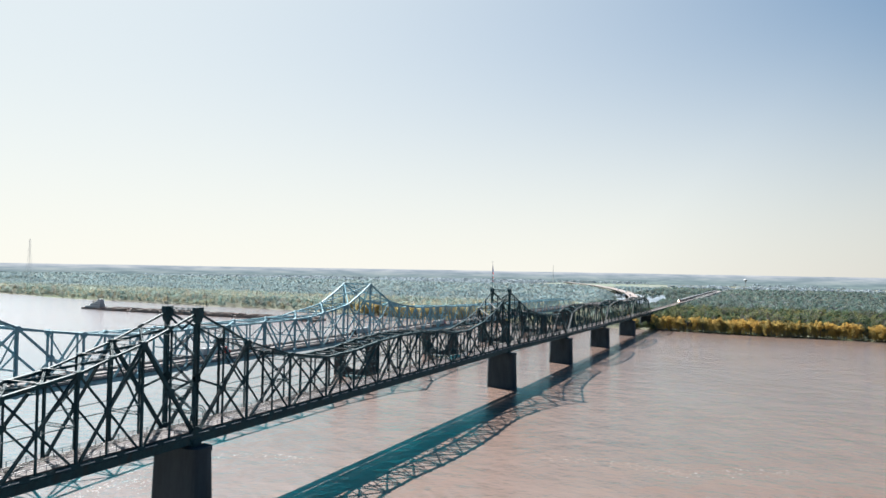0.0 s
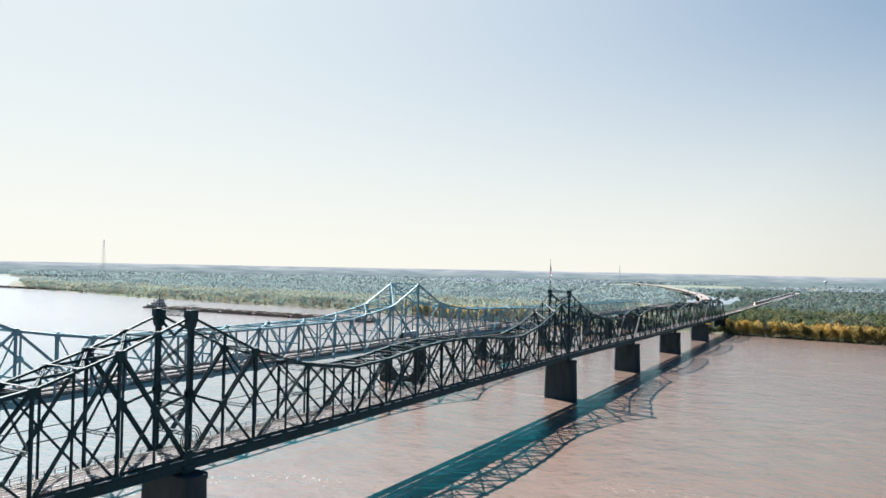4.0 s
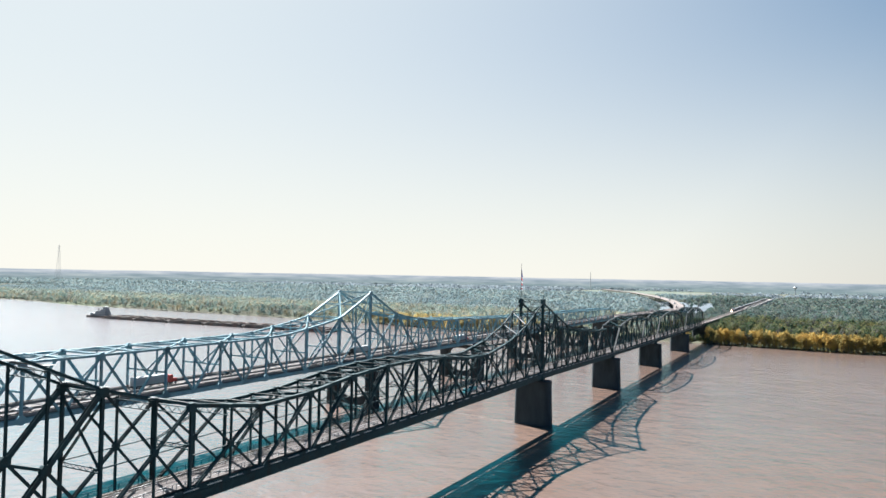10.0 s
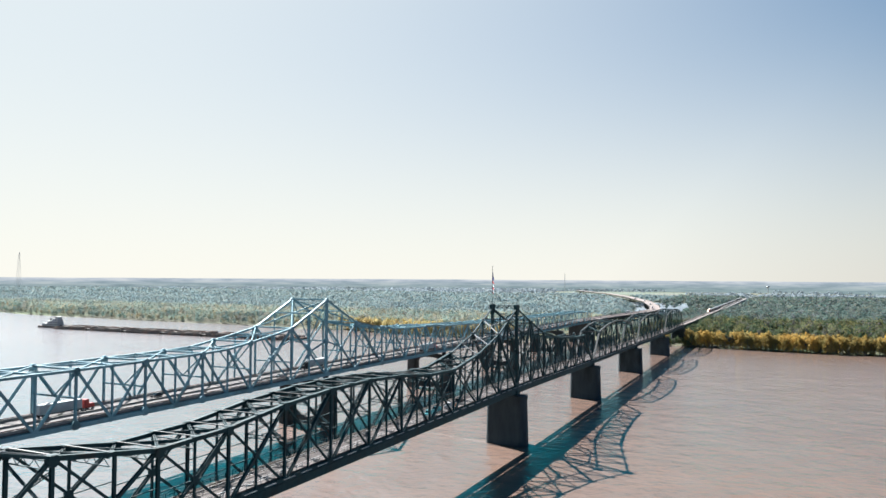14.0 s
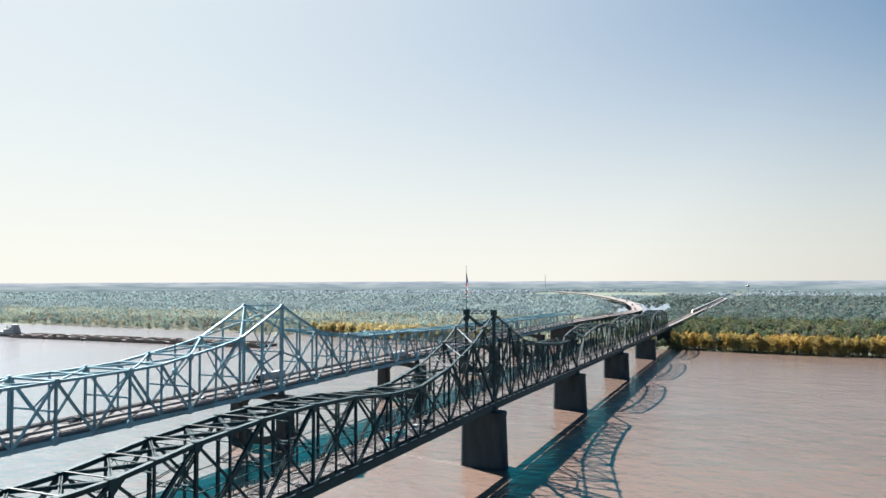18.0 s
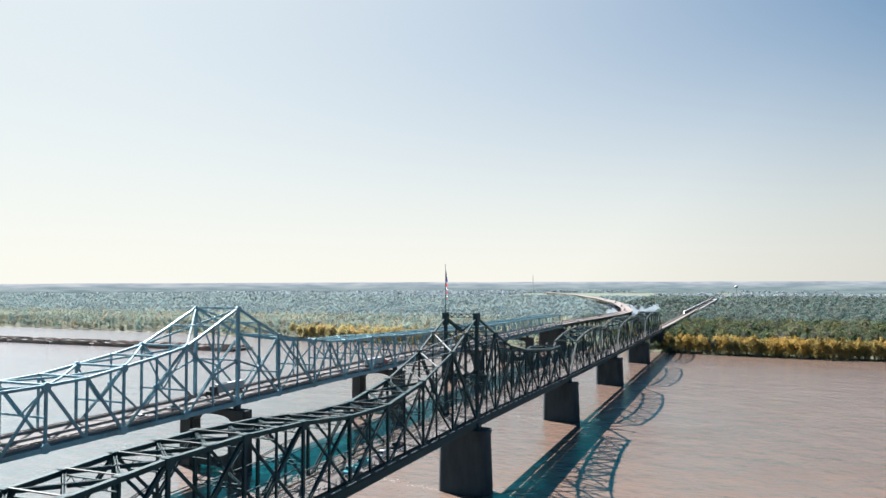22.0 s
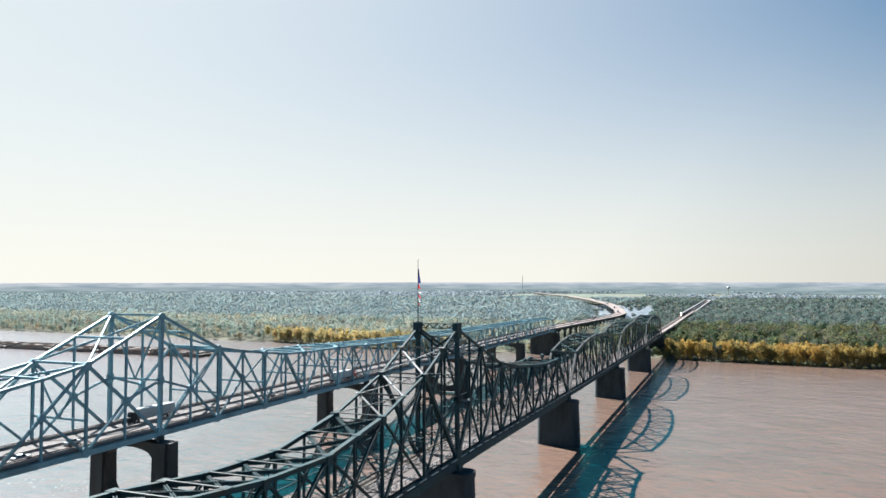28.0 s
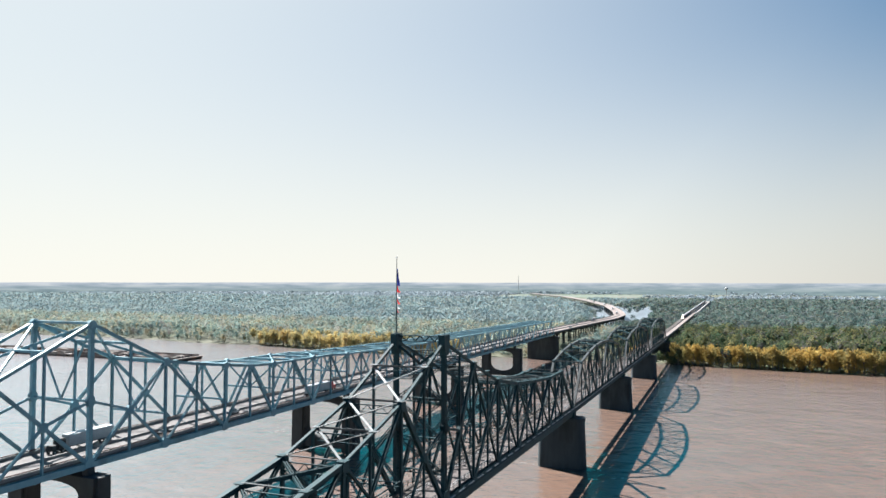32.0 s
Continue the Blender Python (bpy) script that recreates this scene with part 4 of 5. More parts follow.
def crown_cores(centres, sizes, seed, fill=0.37, flat=1.0):
    """The dense inside of each crown, a twelve-sided lump behind its leaves."""
    r = np.random.default_rng(seed)
    faces = []
    for i in range(3):
        j, k = (i + 1) % 3, (i + 2) % 3
        for a in (-1, 1):
            for b in (-1, 1):
                p = np.zeros((4, 3))
                p[0, i], p[2, j] = 2 * a, 2 * b
                p[1, i] = p[3, i] = a
                p[1, j] = p[3, j] = b
                p[1, k], p[3, k] = a * b, -a * b
                faces.append(p)
    base = np.array(faces).reshape(1, 48, 3) * fill
    a = r.uniform(0, 6.28, len(centres))
    c, s = np.cos(a)[:, None], np.sin(a)[:, None]
    x, y, z = base[..., 0], base[..., 1], base[..., 2] + 0 * c
    turned = np.stack([x * c - y * s, x * s + y * c, z * flat * 1.25], axis=2)
    turned *= r.uniform(0.85, 1.1, turned.shape[:1] + (1, 3))
    return (centres[:, None, :] + turned * sizes[:, None, None]).reshape(-1, 3)


def quads_object(name, verts, mat):
    n = len(verts) // 4
    me = bpy.data.meshes.new(name)
    me.vertices.add(len(verts))
    me.vertices.foreach_set("co", verts.astype(np.float32).ravel())
    me.loops.add(4 * n)
    me.loops.foreach_set("vertex_index", np.arange(4 * n, dtype=np.int32))
    me.polygons.add(n)
    me.polygons.foreach_set("loop_start", np.arange(0, 4 * n, 4, dtype=np.int32))
    me.update(calc_edges=True)
    me.materials.append(mat)
    return me


def in_view(x, y):
    a = math.degrees(math.atan2(y + 110, x + 20))
    return -13 < a < 61


def in_field(x, y):
    """Two cleared fields beyond the flood."""
    return (2330 < x < 2860 and 165 + 0.08 * (x - 2330) < y < 560) or (3020 < x < 3560 and 60 < y < 900)


def open_ground(x, y):
    """Road, railway, ponds and fields stay clear of trees."""
    if abs(y - 5.3) < 10 and x < 2000:
        return True
    if x < 2400 and abs(y - road_y(x)) < (13 if x < 1000 else 13 + 0.01 * (x - 1000)):
        return True
    if pond_depth(x, y) > 0.15:
        return noise.noise(Vector((x * 0.03, y * 0.05, 9))) < (0.34 if x < 1500 else 0.26)
    if in_field(x, y):
        return True
    if x > 2300 and noise.noise(Vector((x * 0.0016, y * 0.0012, 2.2))) > 0.22:
        return True
    return False


def scatter(x0, x1, y0, y1, step, jitter=0.45, gap=0.0):
    out = []
    nx, ny = int((x1 - x0) / step), int((y1 - y0) / step)
    j = rng.uniform(-jitter, jitter, (nx, ny, 2)) * step
    keep = rng.uniform(0, 1, (nx, ny))
    for i in range(nx):
        for k in range(ny):
            x, y = x0 + (i + 0.5) * step + j[i, k, 0], y0 + (k + 0.5) * step + j[i, k, 1]
            if keep[i, k] < gap or not in_view(x, y) or x < shore_x(y) + 3 or open_ground(x, y):
                continue
            out.append((x, y))
    return out


def woods(name, label, places, mat, size, height, per, leaf, seed, flat=1.0, core=0.37):
    r = np.random.default_rng(seed)
    n = len(places)
    s = r.uniform(size[0], size[1], n)
    h = r.uniform(height[0], height[1], n)
    for i, (x, y) in enumerate(places):
        if 14 < y < 92 and x < 1120:
            h[i] = (8.0 if y > 60 else 5.5) + 0.35 * (h[i] - 5)
            s[i] = min(s[i], 4.8)
        elif (14 < y < road_y(x) + 45 and 1120 <= x < 1320) or (x > 1240 and -30 < y - road_y(x) < 60) or (x > 1350 and -10 < y < 24) or (1320 <= x < 1900 and 14 < y < 95):
            h[i] = 3.5 + 0.25 * (h[i] - 5)
            s[i] = min(s[i], 4.5)
    c = np.array([(x, y, max(land_z(x, y), 0) + hh) for (x, y), hh in zip(places, h)])
    ob = new(name, quads_object(name, np.concatenate([leaf_cloud(c, s, per, leaf, flat, seed), crown_cores(c, s, seed, core, flat)]), mat))
    return tagged(ob, label, "woods", kind="stuff")


def trunks(name, places, mat, top, r0, seed):
    r = np.random.default_rng(seed)
    V, F = [], []
    for x, y in places:
        z0, k = min(land_z(x, y), 0.4) - 0.5, len(V)
        lx, ly = r.uniform(-0.6, 0.6, 2)
        h = top * r.uniform(0.8, 1.1)
        for z, f, m in ((z0, 1.0, 0), (z0 + h, 0.4, 1)):
            for a in range(5):
                V.append((x + lx * m + r0 * f * math.cos(a * 1.257), y + ly * m + r0 * f * math.sin(a * 1.257), z))
        F += [(k + a, k + (a + 1) % 5, k + 5 + (a + 1) % 5, k + 5 + a) for a in range(5)]
    ob = new(name, mesh_from(name, V, F, mat))
    return tagged(ob, "bare grey trunks among the shore trees", "trunks", kind="stuff")


near = scatter(730, 1010, -420, 1750, 9.8, gap=0.05)
near_front = [(x, y) for x, y in near if x - shore_x(y) < 26]
near_back = [(x, y) for x, y in near if x - shore_x(y) >= 26]
left_front = [(x, y) for x, y in near_front if y > 30]
right_front = [(x, y) for x, y in near_front if y <= 30]
# M, H, D and F leaves bring painted haze to the woods farther off.
woods("shore_woods", "green and tan bank trees, pale haze painted into their leaves", left_front, M_LEAFM, (3.0, 5.4), (4.0, 9.5), 130, 0.7, 11, 0.9, 0.25)
woods("shore_woods", "golden autumn thicket on the bank", [p for p in right_front if p[0] - shore_x(p[1]) > 8], M_LEAFY, (2.8, 4.6), (5.0, 11.5), 130, 0.62, 19)
woods("shore_woods", "tan and golden thicket on the far bank", [p for p in scatter(745, 800, 240, 430, 9.0) if noise.noise(Vector((p[0] * 0.05, p[1] * 0.03, 4.4))) > -0.25], M_LEAFT, (3.2, 5.4), (6.0, 12.5), 120, 0.65, 20)
woods("woods", "flood plain woods, haze painted into their grey-green leaves", [p for p in near_back if p[1] > 60], M_LEAFM, (3.8, 7.0), (9.5, 14.0), 90, 0.9, 16, 0.75, 0.22)
woods("woods", "mixed green woods behind the yellow bank trees", [p for p in near_back if p[1] <= 60], M_LEAF, (3.6, 7.6), (7.0, 15.5), 130, 0.8, 12, 0.85, 0.28)
r_low = np.random.default_rng(33)
woods("shore_woods", "low willow scrub under the end of the bridge", [(shore_x(y) + r_low.uniform(1, 60), y) for y in r_low.uniform(-9, 22, 60)], M_LEAF, (1.8, 3.2), (1.8, 4.0), 90, 0.5, 34)
mid = scatter(1010, 1500, -450, 1900, 11.5, gap=0.06)
far = scatter(1500, 2400, -600, 3400, 17, gap=0.1)
woods("woods", "woods farther from the bank, haze painted into their blue-green leaves", [p for p in mid if p[1] > 140], M_LEAFH, (4.8, 8.0), (9.5, 13.0), 44, 1.45, 13, 0.65, 0.22)
woods("woods", "dull green and tan woods beside the railway, faint painted haze", [p for p in mid if p[1] <= 140], M_LEAFD, (4.6, 8.2), (9.0, 14.0), 70, 1.3, 17, 0.7, 0.25)
woods("woods", "middle-distance woods, haze painted into their grey-green leaves", [p for p in far if p[1] > 200], M_LEAFH, (6, 10.5), (9, 13), 20, 2.7, 14, 0.5, 0.22)
woods("woods", "dull green woods far along the railway, faint painted haze", [p for p in far if p[1] <= 200], M_LEAFD, (6, 10.5), (9, 13), 34, 2.4, 18, 0.55, 0.22)
woods("woods", "horizon woods, haze painted into their grey-green leaves", scatter(2400, 3650, -900, 3600, 25, gap=0.2), M_LEAFF, (8, 14), (6, 10), 15, 3.8, 15, 0.45, 0.22)
trunks("tree_trunks", near_front, M_BARK, 9.0, 0.22, 5)


# yellow willows along the bank
def shore_tree(kind, seed):
    r = np.random.default_rng(seed)
    t = thing("shore_tree", "slender bank tree with thin yellow autumn leaves", "tree", "yellow trees on the bank")
    V, F = [], []

    def limb(a, b, r0, r1):
        k = len(V)
        a, b = Vector(a), Vector(b)
        m = frame_matrix(a, b).to_3x3()
        for p, rr in ((a, r0), (b, r1)):
            for i in range(6):
                q = p + m @ Vector((0, rr * math.cos(i * math.pi / 3), rr * math.sin(i * math.pi / 3)))
                V.append(tuple(q))
        F.extend([(k + i, k + (i + 1) % 6, k + 6 + (i + 1) % 6, k + 6 + i) for i in range(6)])
    h = 14.0 + r.uniform(-1.5, 1.5)
    limb((0, 0, -2.5), (0.3, 0.2, h * 0.45), 0.3, 0.2)
    limb((0.3, 0.2, h * 0.45), (0.1, -0.2, h), 0.2, 0.06)
    blobs = []
    for i in range(20):
        a = r.uniform(0, 6.28)
        z = h * r.uniform(0.06, 0.85)
        rad = 2.6 * (1.15 - z / h) + 0.8
        e = (rad * math.cos(a), rad * math.sin(a), z + r.uniform(0.8, 2.2))
        limb((0.2, 0.1, z - 0.8), e, 0.1, 0.03)
        blobs.append((*e, r.uniform(0.75, 1.25)))
    blobs += [(0, 0, h, 0.8), (0.5, 0.3, h * 0.85, 1.2), (-0.5, 0.2, h * 0.7, 1.4), (0.3, -0.4, h * 0.5, 1.5)]
    part("trunk", mesh_from("trunk", V, F, M_BARK), M_BARK, t)
    B = np.array(blobs)
    q = leaf_cloud(B[:, :3], B[:, 3], 46, 0.4, 1.5, seed)
    part("crown", quads_object("crown", q, (M_LEAF, M_LEAFY, M_LEAFT)[kind]), None, t)
    return t


variants = [shore_tree(1, 21), shore_tree(1, 22), shore_tree(1, 23), shore_tree(1, 24)]
greens = [shore_tree(0, 31), shore_tree(0, 32)]
for g in greens:
    tagged(g, "bank tree with dull green leaves", "tree", "green trees on the bank")
tans = [shore_tree(2, 41), shore_tree(2, 42)]
for g in tans:
    tagged(g, "bank tree with pale tan leaves", "tree", "tan trees on the far bank")
spots = []
for k in range(150):
    y = -400 + k * 2.85 + rng.uniform(-1.0, 1.0)
    if -7 < y < 18:
        continue
    spots.append((shore_x(y) + rng.uniform(-2.5, 2.5), y))
    if rng.uniform() < 0.75:
        spots.append((shore_x(y) + rng.uniform(4, 16), y + rng.uniform(-2, 2)))
for k in range(46):
    y = 175 + k * 5.2 + rng.uniform(-2, 2)
    spots.append((shore_x(y) + rng.uniform(-1.5, 6), y))
used = set()
for x, y in spots:
    pool = tans if y > 100 else greens if rng.uniform() < 0.10 else variants
    src = pool[int(rng.integers(len(pool)))]
    m = Matrix.Translation((x, y, 0.3)) @ Matrix.Rotation(rng.uniform(0, 6.28), 4, "Z")
    s = rng.uniform(0.8, 1.15)
    if src.name in used:
        ob = copy_thing(src, m)
    else:
        used.add(src.name)
        ob = src
        ob.matrix_basis = m
    w = s * (1.6 if y > 100 else 1.3)
    ob.scale = (w, w, s)

# ---- approaches on the far bank ----
trestle = thing("railway_trestle", "old railway and road trestle running into the woods", "viaduct")
xs = [774 + 14 * k for k in range(40)]
for xa, xb in zip(xs, xs[1:]):
    za, zz = zb(xa), zb(xb)
    beam("roadway_slab", (xa, 2.6, za + 1.42), (xb, 2.6, zz + 1.42), 5.6, 0.3, M_LANE, trestle, "plain", label="pale concrete roadway")
    beam("girder", (xa, 0.6, za + 0.4), (xb, 0.6, zz + 0.4), 0.4, 1.6, M_OLD, trestle, "plain")
    beam("girder", (xa, 8.3, za + 0.4), (xb, 8.3, zz + 0.4), 2.4, 1.6, M_OLD, trestle, "plain")
    beam("track_bed", (xa, 8.3, za + 1.38), (xb, 8.3, zz + 1.38), 3.2, 0.3, M_TIE, trestle, "plain")
    for y in (7.58, 9.02):
        beam("rail", (xa, y, za + 1.6), (xb, y, zz + 1.6), 0.12, 0.17, M_RAIL, trestle, "plain")
    for y in (-0.1, 5.4):
        beam("parapet", (xa, y, za + 1.9), (xb, y, zz + 1.9), 0.25, 0.8, M_BARRIER, trestle, "plain")
    for y in (0.4, 4.2, 9.4):
        beam("column", (xb, y, -2), (xb, y, zz - 0.3), 0.7, 0.7, M_PIER, trestle, "plain")
    beam("bent_cap", (xb, -0.4, zz - 0.7), (xb, 10.4, zz - 0.7), 0.9, 0.9, M_PIER, trestle, "plain", (1, 0, 0))

embank = new("railway_embankment", mesh_from("railway_embankment", [(1300, -6, 0), (2050, -6, 0), (2050, 16, 0), (1300, 16, 0), (1320, 0, 16.6), (2050, 0, 16.6), (2050, 11, 16.6), (1320, 11, 16.6)],
               [(0, 1, 5, 4), (2, 3, 7, 6), (3, 0, 4, 7), (4, 5, 6, 7), (1, 2, 6, 5)], M_BALLAST))
tagged(embank, "long straight railway embankment with grey ballast", "embankment", kind="structure")


def highway(xs):
    V, F = [], []
    t = thing("highway_viaduct", "pale concrete highway viaduct curving away over flooded land", "viaduct")
    for xa, xb in zip(xs, xs[1:]):
        pa, pb = Vector((xa, road_y(xa), nb(xa) + 1.0)), Vector((xb, road_y(xb), nb(xb) + 1.0))
        d = (pb - pa)
        d.z = 0
        nrm = Vector((-d.y, d.x, 0)).normalized()
        pb2 = pb + d.normalized() * 0.6
        beam("deck_slab", pa, pb2, 18.5, 0.5, M_LANE, t, "plain", nrm)
        for s in (-9.0, 0.0, 9.0):
            beam("barrier", pa + nrm * s + Vector((0, 0, 0.65)), pb2 + nrm * s + Vector((0, 0, 0.65)), 0.4, 0.85, M_BARRIER, t, "plain", nrm)
        for s in (-7.0, -2.3, 2.3, 7.0):
            beam("girder", pa + nrm * s - Vector((0, 0, 1.0)), pb2 + nrm * s - Vector((0, 0, 1.0)), 0.6, 1.5, M_NPIER, t, "plain", nrm)
        for s in (-6.5, 6.5):
            q = pb + nrm * s
            beam("column", (q.x, q.y, -3), (q.x, q.y, pb.z - 2.2), 1.2, 1.2, M_NPIER, t, "plain")
        beam("bent_cap", pb - nrm * 8.5 - Vector((0, 0, 2.3)), pb + nrm * 8.5 - Vector((0, 0, 2.3)), 1.3, 1.2, M_NPIER, t, "plain", d.normalized())
    return t


highway([736 + 28 * k for k in range(23)] + [1380 + 30 * k for k in range(1, 60)])


# ---- river traffic ----
def barge(x, y, length, width, cargo):
    b = thing("barge", "open steel river barge with a rusty dark hull", "barge", "barges of the tow", at=(x, y, 0))
    bm = box_bm((0, 0, -1.5), (width, length, 2.4))
    for v in bm.verts:
        if v.co.z < 0:
            v.co.y += 3.5 if v.co.y < 1 else -3.5
    part("hull", bm, M_BARGE, b)
    for lo, hi in (((0.9, 4, 2.4), (1.3, length - 4, 3.7)), ((width - 1.3, 4, 2.4), (width - 0.9, length - 4, 3.7)), ((0.9, 4, 2.4), (width - 0.9, 4.4, 3.7)), ((0.9, length - 4.4, 2.4), (width - 0.9, length - 4, 3.7))):
        part("coaming", box_bm(lo, hi), M_BARGE, b)
    bm = bmesh.new()
    n = 9
    rows = []
    for k in range(n + 1):
        yy = 4.5 + (length - 9) * k / n
        rows.append([bm.verts.new((1.4 + (width - 2.8) * i / 6, yy, 2.5 + cargo * math.sin(math.pi * i / 6) * (0.6 + 0.4 * math.sin(k * 1.9 + x)))) for i in range(7)])
    for a, c in zip(rows, rows[1:]):
        for i in range(6):
            bm.faces.new((a[i], a[i + 1], c[i + 1], c[i]))
    part("cargo", bm, M_CARGO, b, "pale heaped cargo")
    return b


for i in range(6):
    for j in range(3):
        barge(598 + 10.9 * j, 372 + 61 * i, 60, 10.7, 1.3 if (i * 3 + j * 2) % 5 < 3 else 0.5)


def towboat(x, y, s=1.0):
    t = thing("towboat", "white river towboat with stacked decks pushing barges", "boat", at=(x, y, 0))
    bm = box_bm((-6 * s, 0, -1.5), (6 * s, 40 * s, 2.6), 0.4)
    part("hull", bm, M_BARGE, t)
    for lo, hi in (((-5, 4, 2.6), (5, 33, 5.6)), ((-4.4, 4.5, 5.6), (4.4, 24, 8.6)), ((-3.6, 5, 8.6), (3.6, 16, 11.4)), ((-3.0, 5.5, 11.4), (3.0, 11.5, 14.4))):
        dk = part("deck_house", box_bm([c * s for c in lo], [c * s for c in hi], 0.12), M_WHITE, t)
        for k in range(int((hi[1] - lo[1]) / 2.4)):
            yy = (lo[1] + 0.8 + 2.4 * k) * s
            part("window", box_bm((lo[0] * s - 0.04, yy, (lo[2] + 1.2) * s), (lo[0] * s + 0.02, yy + 1.2 * s, (lo[2] + 2.1) * s)), M_BLACK, dk)
        part("deck_edge", box_bm(((lo[0] - 0.6) * s, (lo[1] - 0.6) * s, (hi[2] - 0.1) * s), ((hi[0] + 0.6) * s, (hi[1] + 0.6) * s, (hi[2] + 0.08) * s)), M_WHITE, t)
    for sx in (-2.2, 2.2):
        bm = bmesh.new()
        bmesh.ops.create_cone(bm, cap_ends=True, segments=12, radius1=0.8 * s, radius2=0.7 * s, depth=4 * s, matrix=Matrix.Translation((sx * s, 20 * s, 10.5 * s)))
        part("funnel", bm, M_BLACK, t)
    part("mast", box_bm((-0.12, 8, 14.4 * s), (0.12, 8.24, 19 * s)), M_WHITE, t)
    for sx in (-3, 3):
        part("push_knee", box_bm((sx * s - 0.5, -0.8, -0.5), (sx * s + 0.5, 0.5, 4.5 * s), 0.1), M_BARGE, t)
    return t


towboat(614, 739.5, 1.0)
tb = towboat(893, 1340, 0.9)
tb["label"] = "distant towboat near the wooded bank"
for i in range(5):
    barge(880, 1383 + 61 * i, 60, 10.7, 0.8)
    barge(890.9, 1383 + 61 * i, 60, 10.7, 0.8)


# ---- foam on the river ----
def foam(points, width, seed):
    """A broken line of flecks that drifts on the surface."""
    r = np.random.default_rng(seed)
    V, F = [], []
    for (x0, y0), (x1, y1) in zip(points, points[1:]):
        L = math.hypot(x1 - x0, y1 - y0)
        for k in range(int(L * 3)):
            f = r.uniform()
            off = r.normal() * width
            x, y = x0 + (x1 - x0) * f + off * (y1 - y0) / L, y0 + (y1 - y0) * f - off * (x1 - x0) / L
            a, w, h = r.uniform(0, 3.14), abs(r.normal()) * 0.32 + 0.06, abs(r.normal()) * 0.12 + 0.04
            n = len(V)
            for j in range(6):
                t = j * 1.047
                px, py = w * math.cos(t) * r.uniform(0.7, 1.2), h * math.sin(t) * r.uniform(0.7, 1.2)
                V.append((x + px * math.cos(a) - py * math.sin(a), y + px * math.sin(a) + py * math.cos(a), 0.03))
            F.append(tuple(range(n, n + 6)))
    ob = new("foam", mesh_from("foam", V, F, M_FOAM))
    return tagged(ob, "broken line of pale foam flecks on brown water", "foam", kind="stuff")


foam([(108, -62), (110, -71), (114, -94), (109, -110), (122, -128), (129, -150)], 2.8, 41)
foam([(256, 62), (255.5, 47), (253, 29), (249, 13)], 0.8, 42)
foam([(384, 60), (382, 30), (378, 13)], 0.7, 43)
foam([(25, 55), (58, 38), (66, 20), (63, 4)], 2.6, 44)
foam([(-2, 40), (12, 46), (24, 41)], 3.0, 45)
foam([(421, 132), (398, 138), (384, 132)], 2.6, 46)
foam([(369, -14), (374, -24), (384, -35)], 0.5, 47)
foam([(250, 130), (225, 150), (205, 140)], 3.0, 48)
foam([(257, 163), (262, 150), (259, 130)], 3.2, 49)
foam([(0, 51), (11, 46), (22, 43), (12, 30)], 3.4, 50)

# ---- flag, mast and pipes on the towers ----
pole = thing("flagpole", "tall slim flagpole on the old bridge tower", "flagpole", at=(T2X, OY1, 56.5))
bm = bmesh.new()
bmesh.ops.create_cone(bm, cap_ends=True, segments=10, radius1=0.16, radius2=0.06, depth=15.8, matrix=Matrix.Translation((0, 0, 7.9)))
part("pole", bm, M_OLD, pole)
bm = bmesh.new()
bmesh.ops.create_uvsphere(bm, u_segments=10, v_segments=6, radius=0.18, matrix=Matrix.Translation((0, 0, 15.9)))
part("finial", bm, M_ALU, pole)
part("base_plate", box_bm((-0.4, -0.4, 0), (0.4, 0.4, 0.15), 0.03), M_OLD, pole)


def cloth_mat(name, col):
    m = bpy.data.materials.new(name)
    m.use_nodes = True
    nt = m.node_tree
    nt.nodes.clear()
    o, d, tr, mx = (nt.nodes.new("ShaderNode" + k) for k in ("OutputMaterial", "BsdfDiffuse", "BsdfTranslucent", "MixShader"))
    n1 = world_noise(nt, 3.0, 3, 0.5)
    c = ramp(nt, n1.outputs[0], [(0.3, tuple(v * 0.85 for v in col)), (0.7, col)])
    nt.links.new(c, d.inputs[0])
    nt.links.new(c, tr.inputs[0])
    mx.inputs[0].default_value = 0.5
    nt.links.new(d.outputs[0], mx.inputs[1])
    nt.links.new(tr.outputs[0], mx.inputs[2])
    nt.links.new(mx.outputs[0], o.inputs[0])
    return m


M_FRED, M_FWHITE, M_FBLUE = cloth_mat("red_cloth", (0.62, 0.05, 0.05)), cloth_mat("white_cloth", (0.8, 0.8, 0.8)), cloth_mat("blue_cloth", (0.04, 0.05, 0.2))
flag = thing("flag", "limp red, white and blue striped flag hanging on its pole", "flag", at=(T2X, OY1, 56.5))


def cloth(name, z0, z1, spread, mat, ph):
    bm = bmesh.new()
    rows = []
    for k in range(13):
        z = z1 + (z0 - z1) * k / 12
        row = []
        for i in range(9):
            u = i / 8
            w = spread * (0.35 + 0.65 * k / 12)
            row.append(bm.verts.new((0.1 + w * u * 0.25 + 0.14 * math.sin(u * 9 + ph + k * 0.5), -0.1 - w * u * 0.5 + 0.12 * math.cos(u * 8 + ph), z - 0.9 * u * (1 - k / 14))))
        rows.append(row)
    for a, b in zip(rows, rows[1:]):
        for i in range(8):
            bm.faces.new((a[i], a[i + 1], b[i + 1], b[i]))
    part(name, bm, mat, flag)


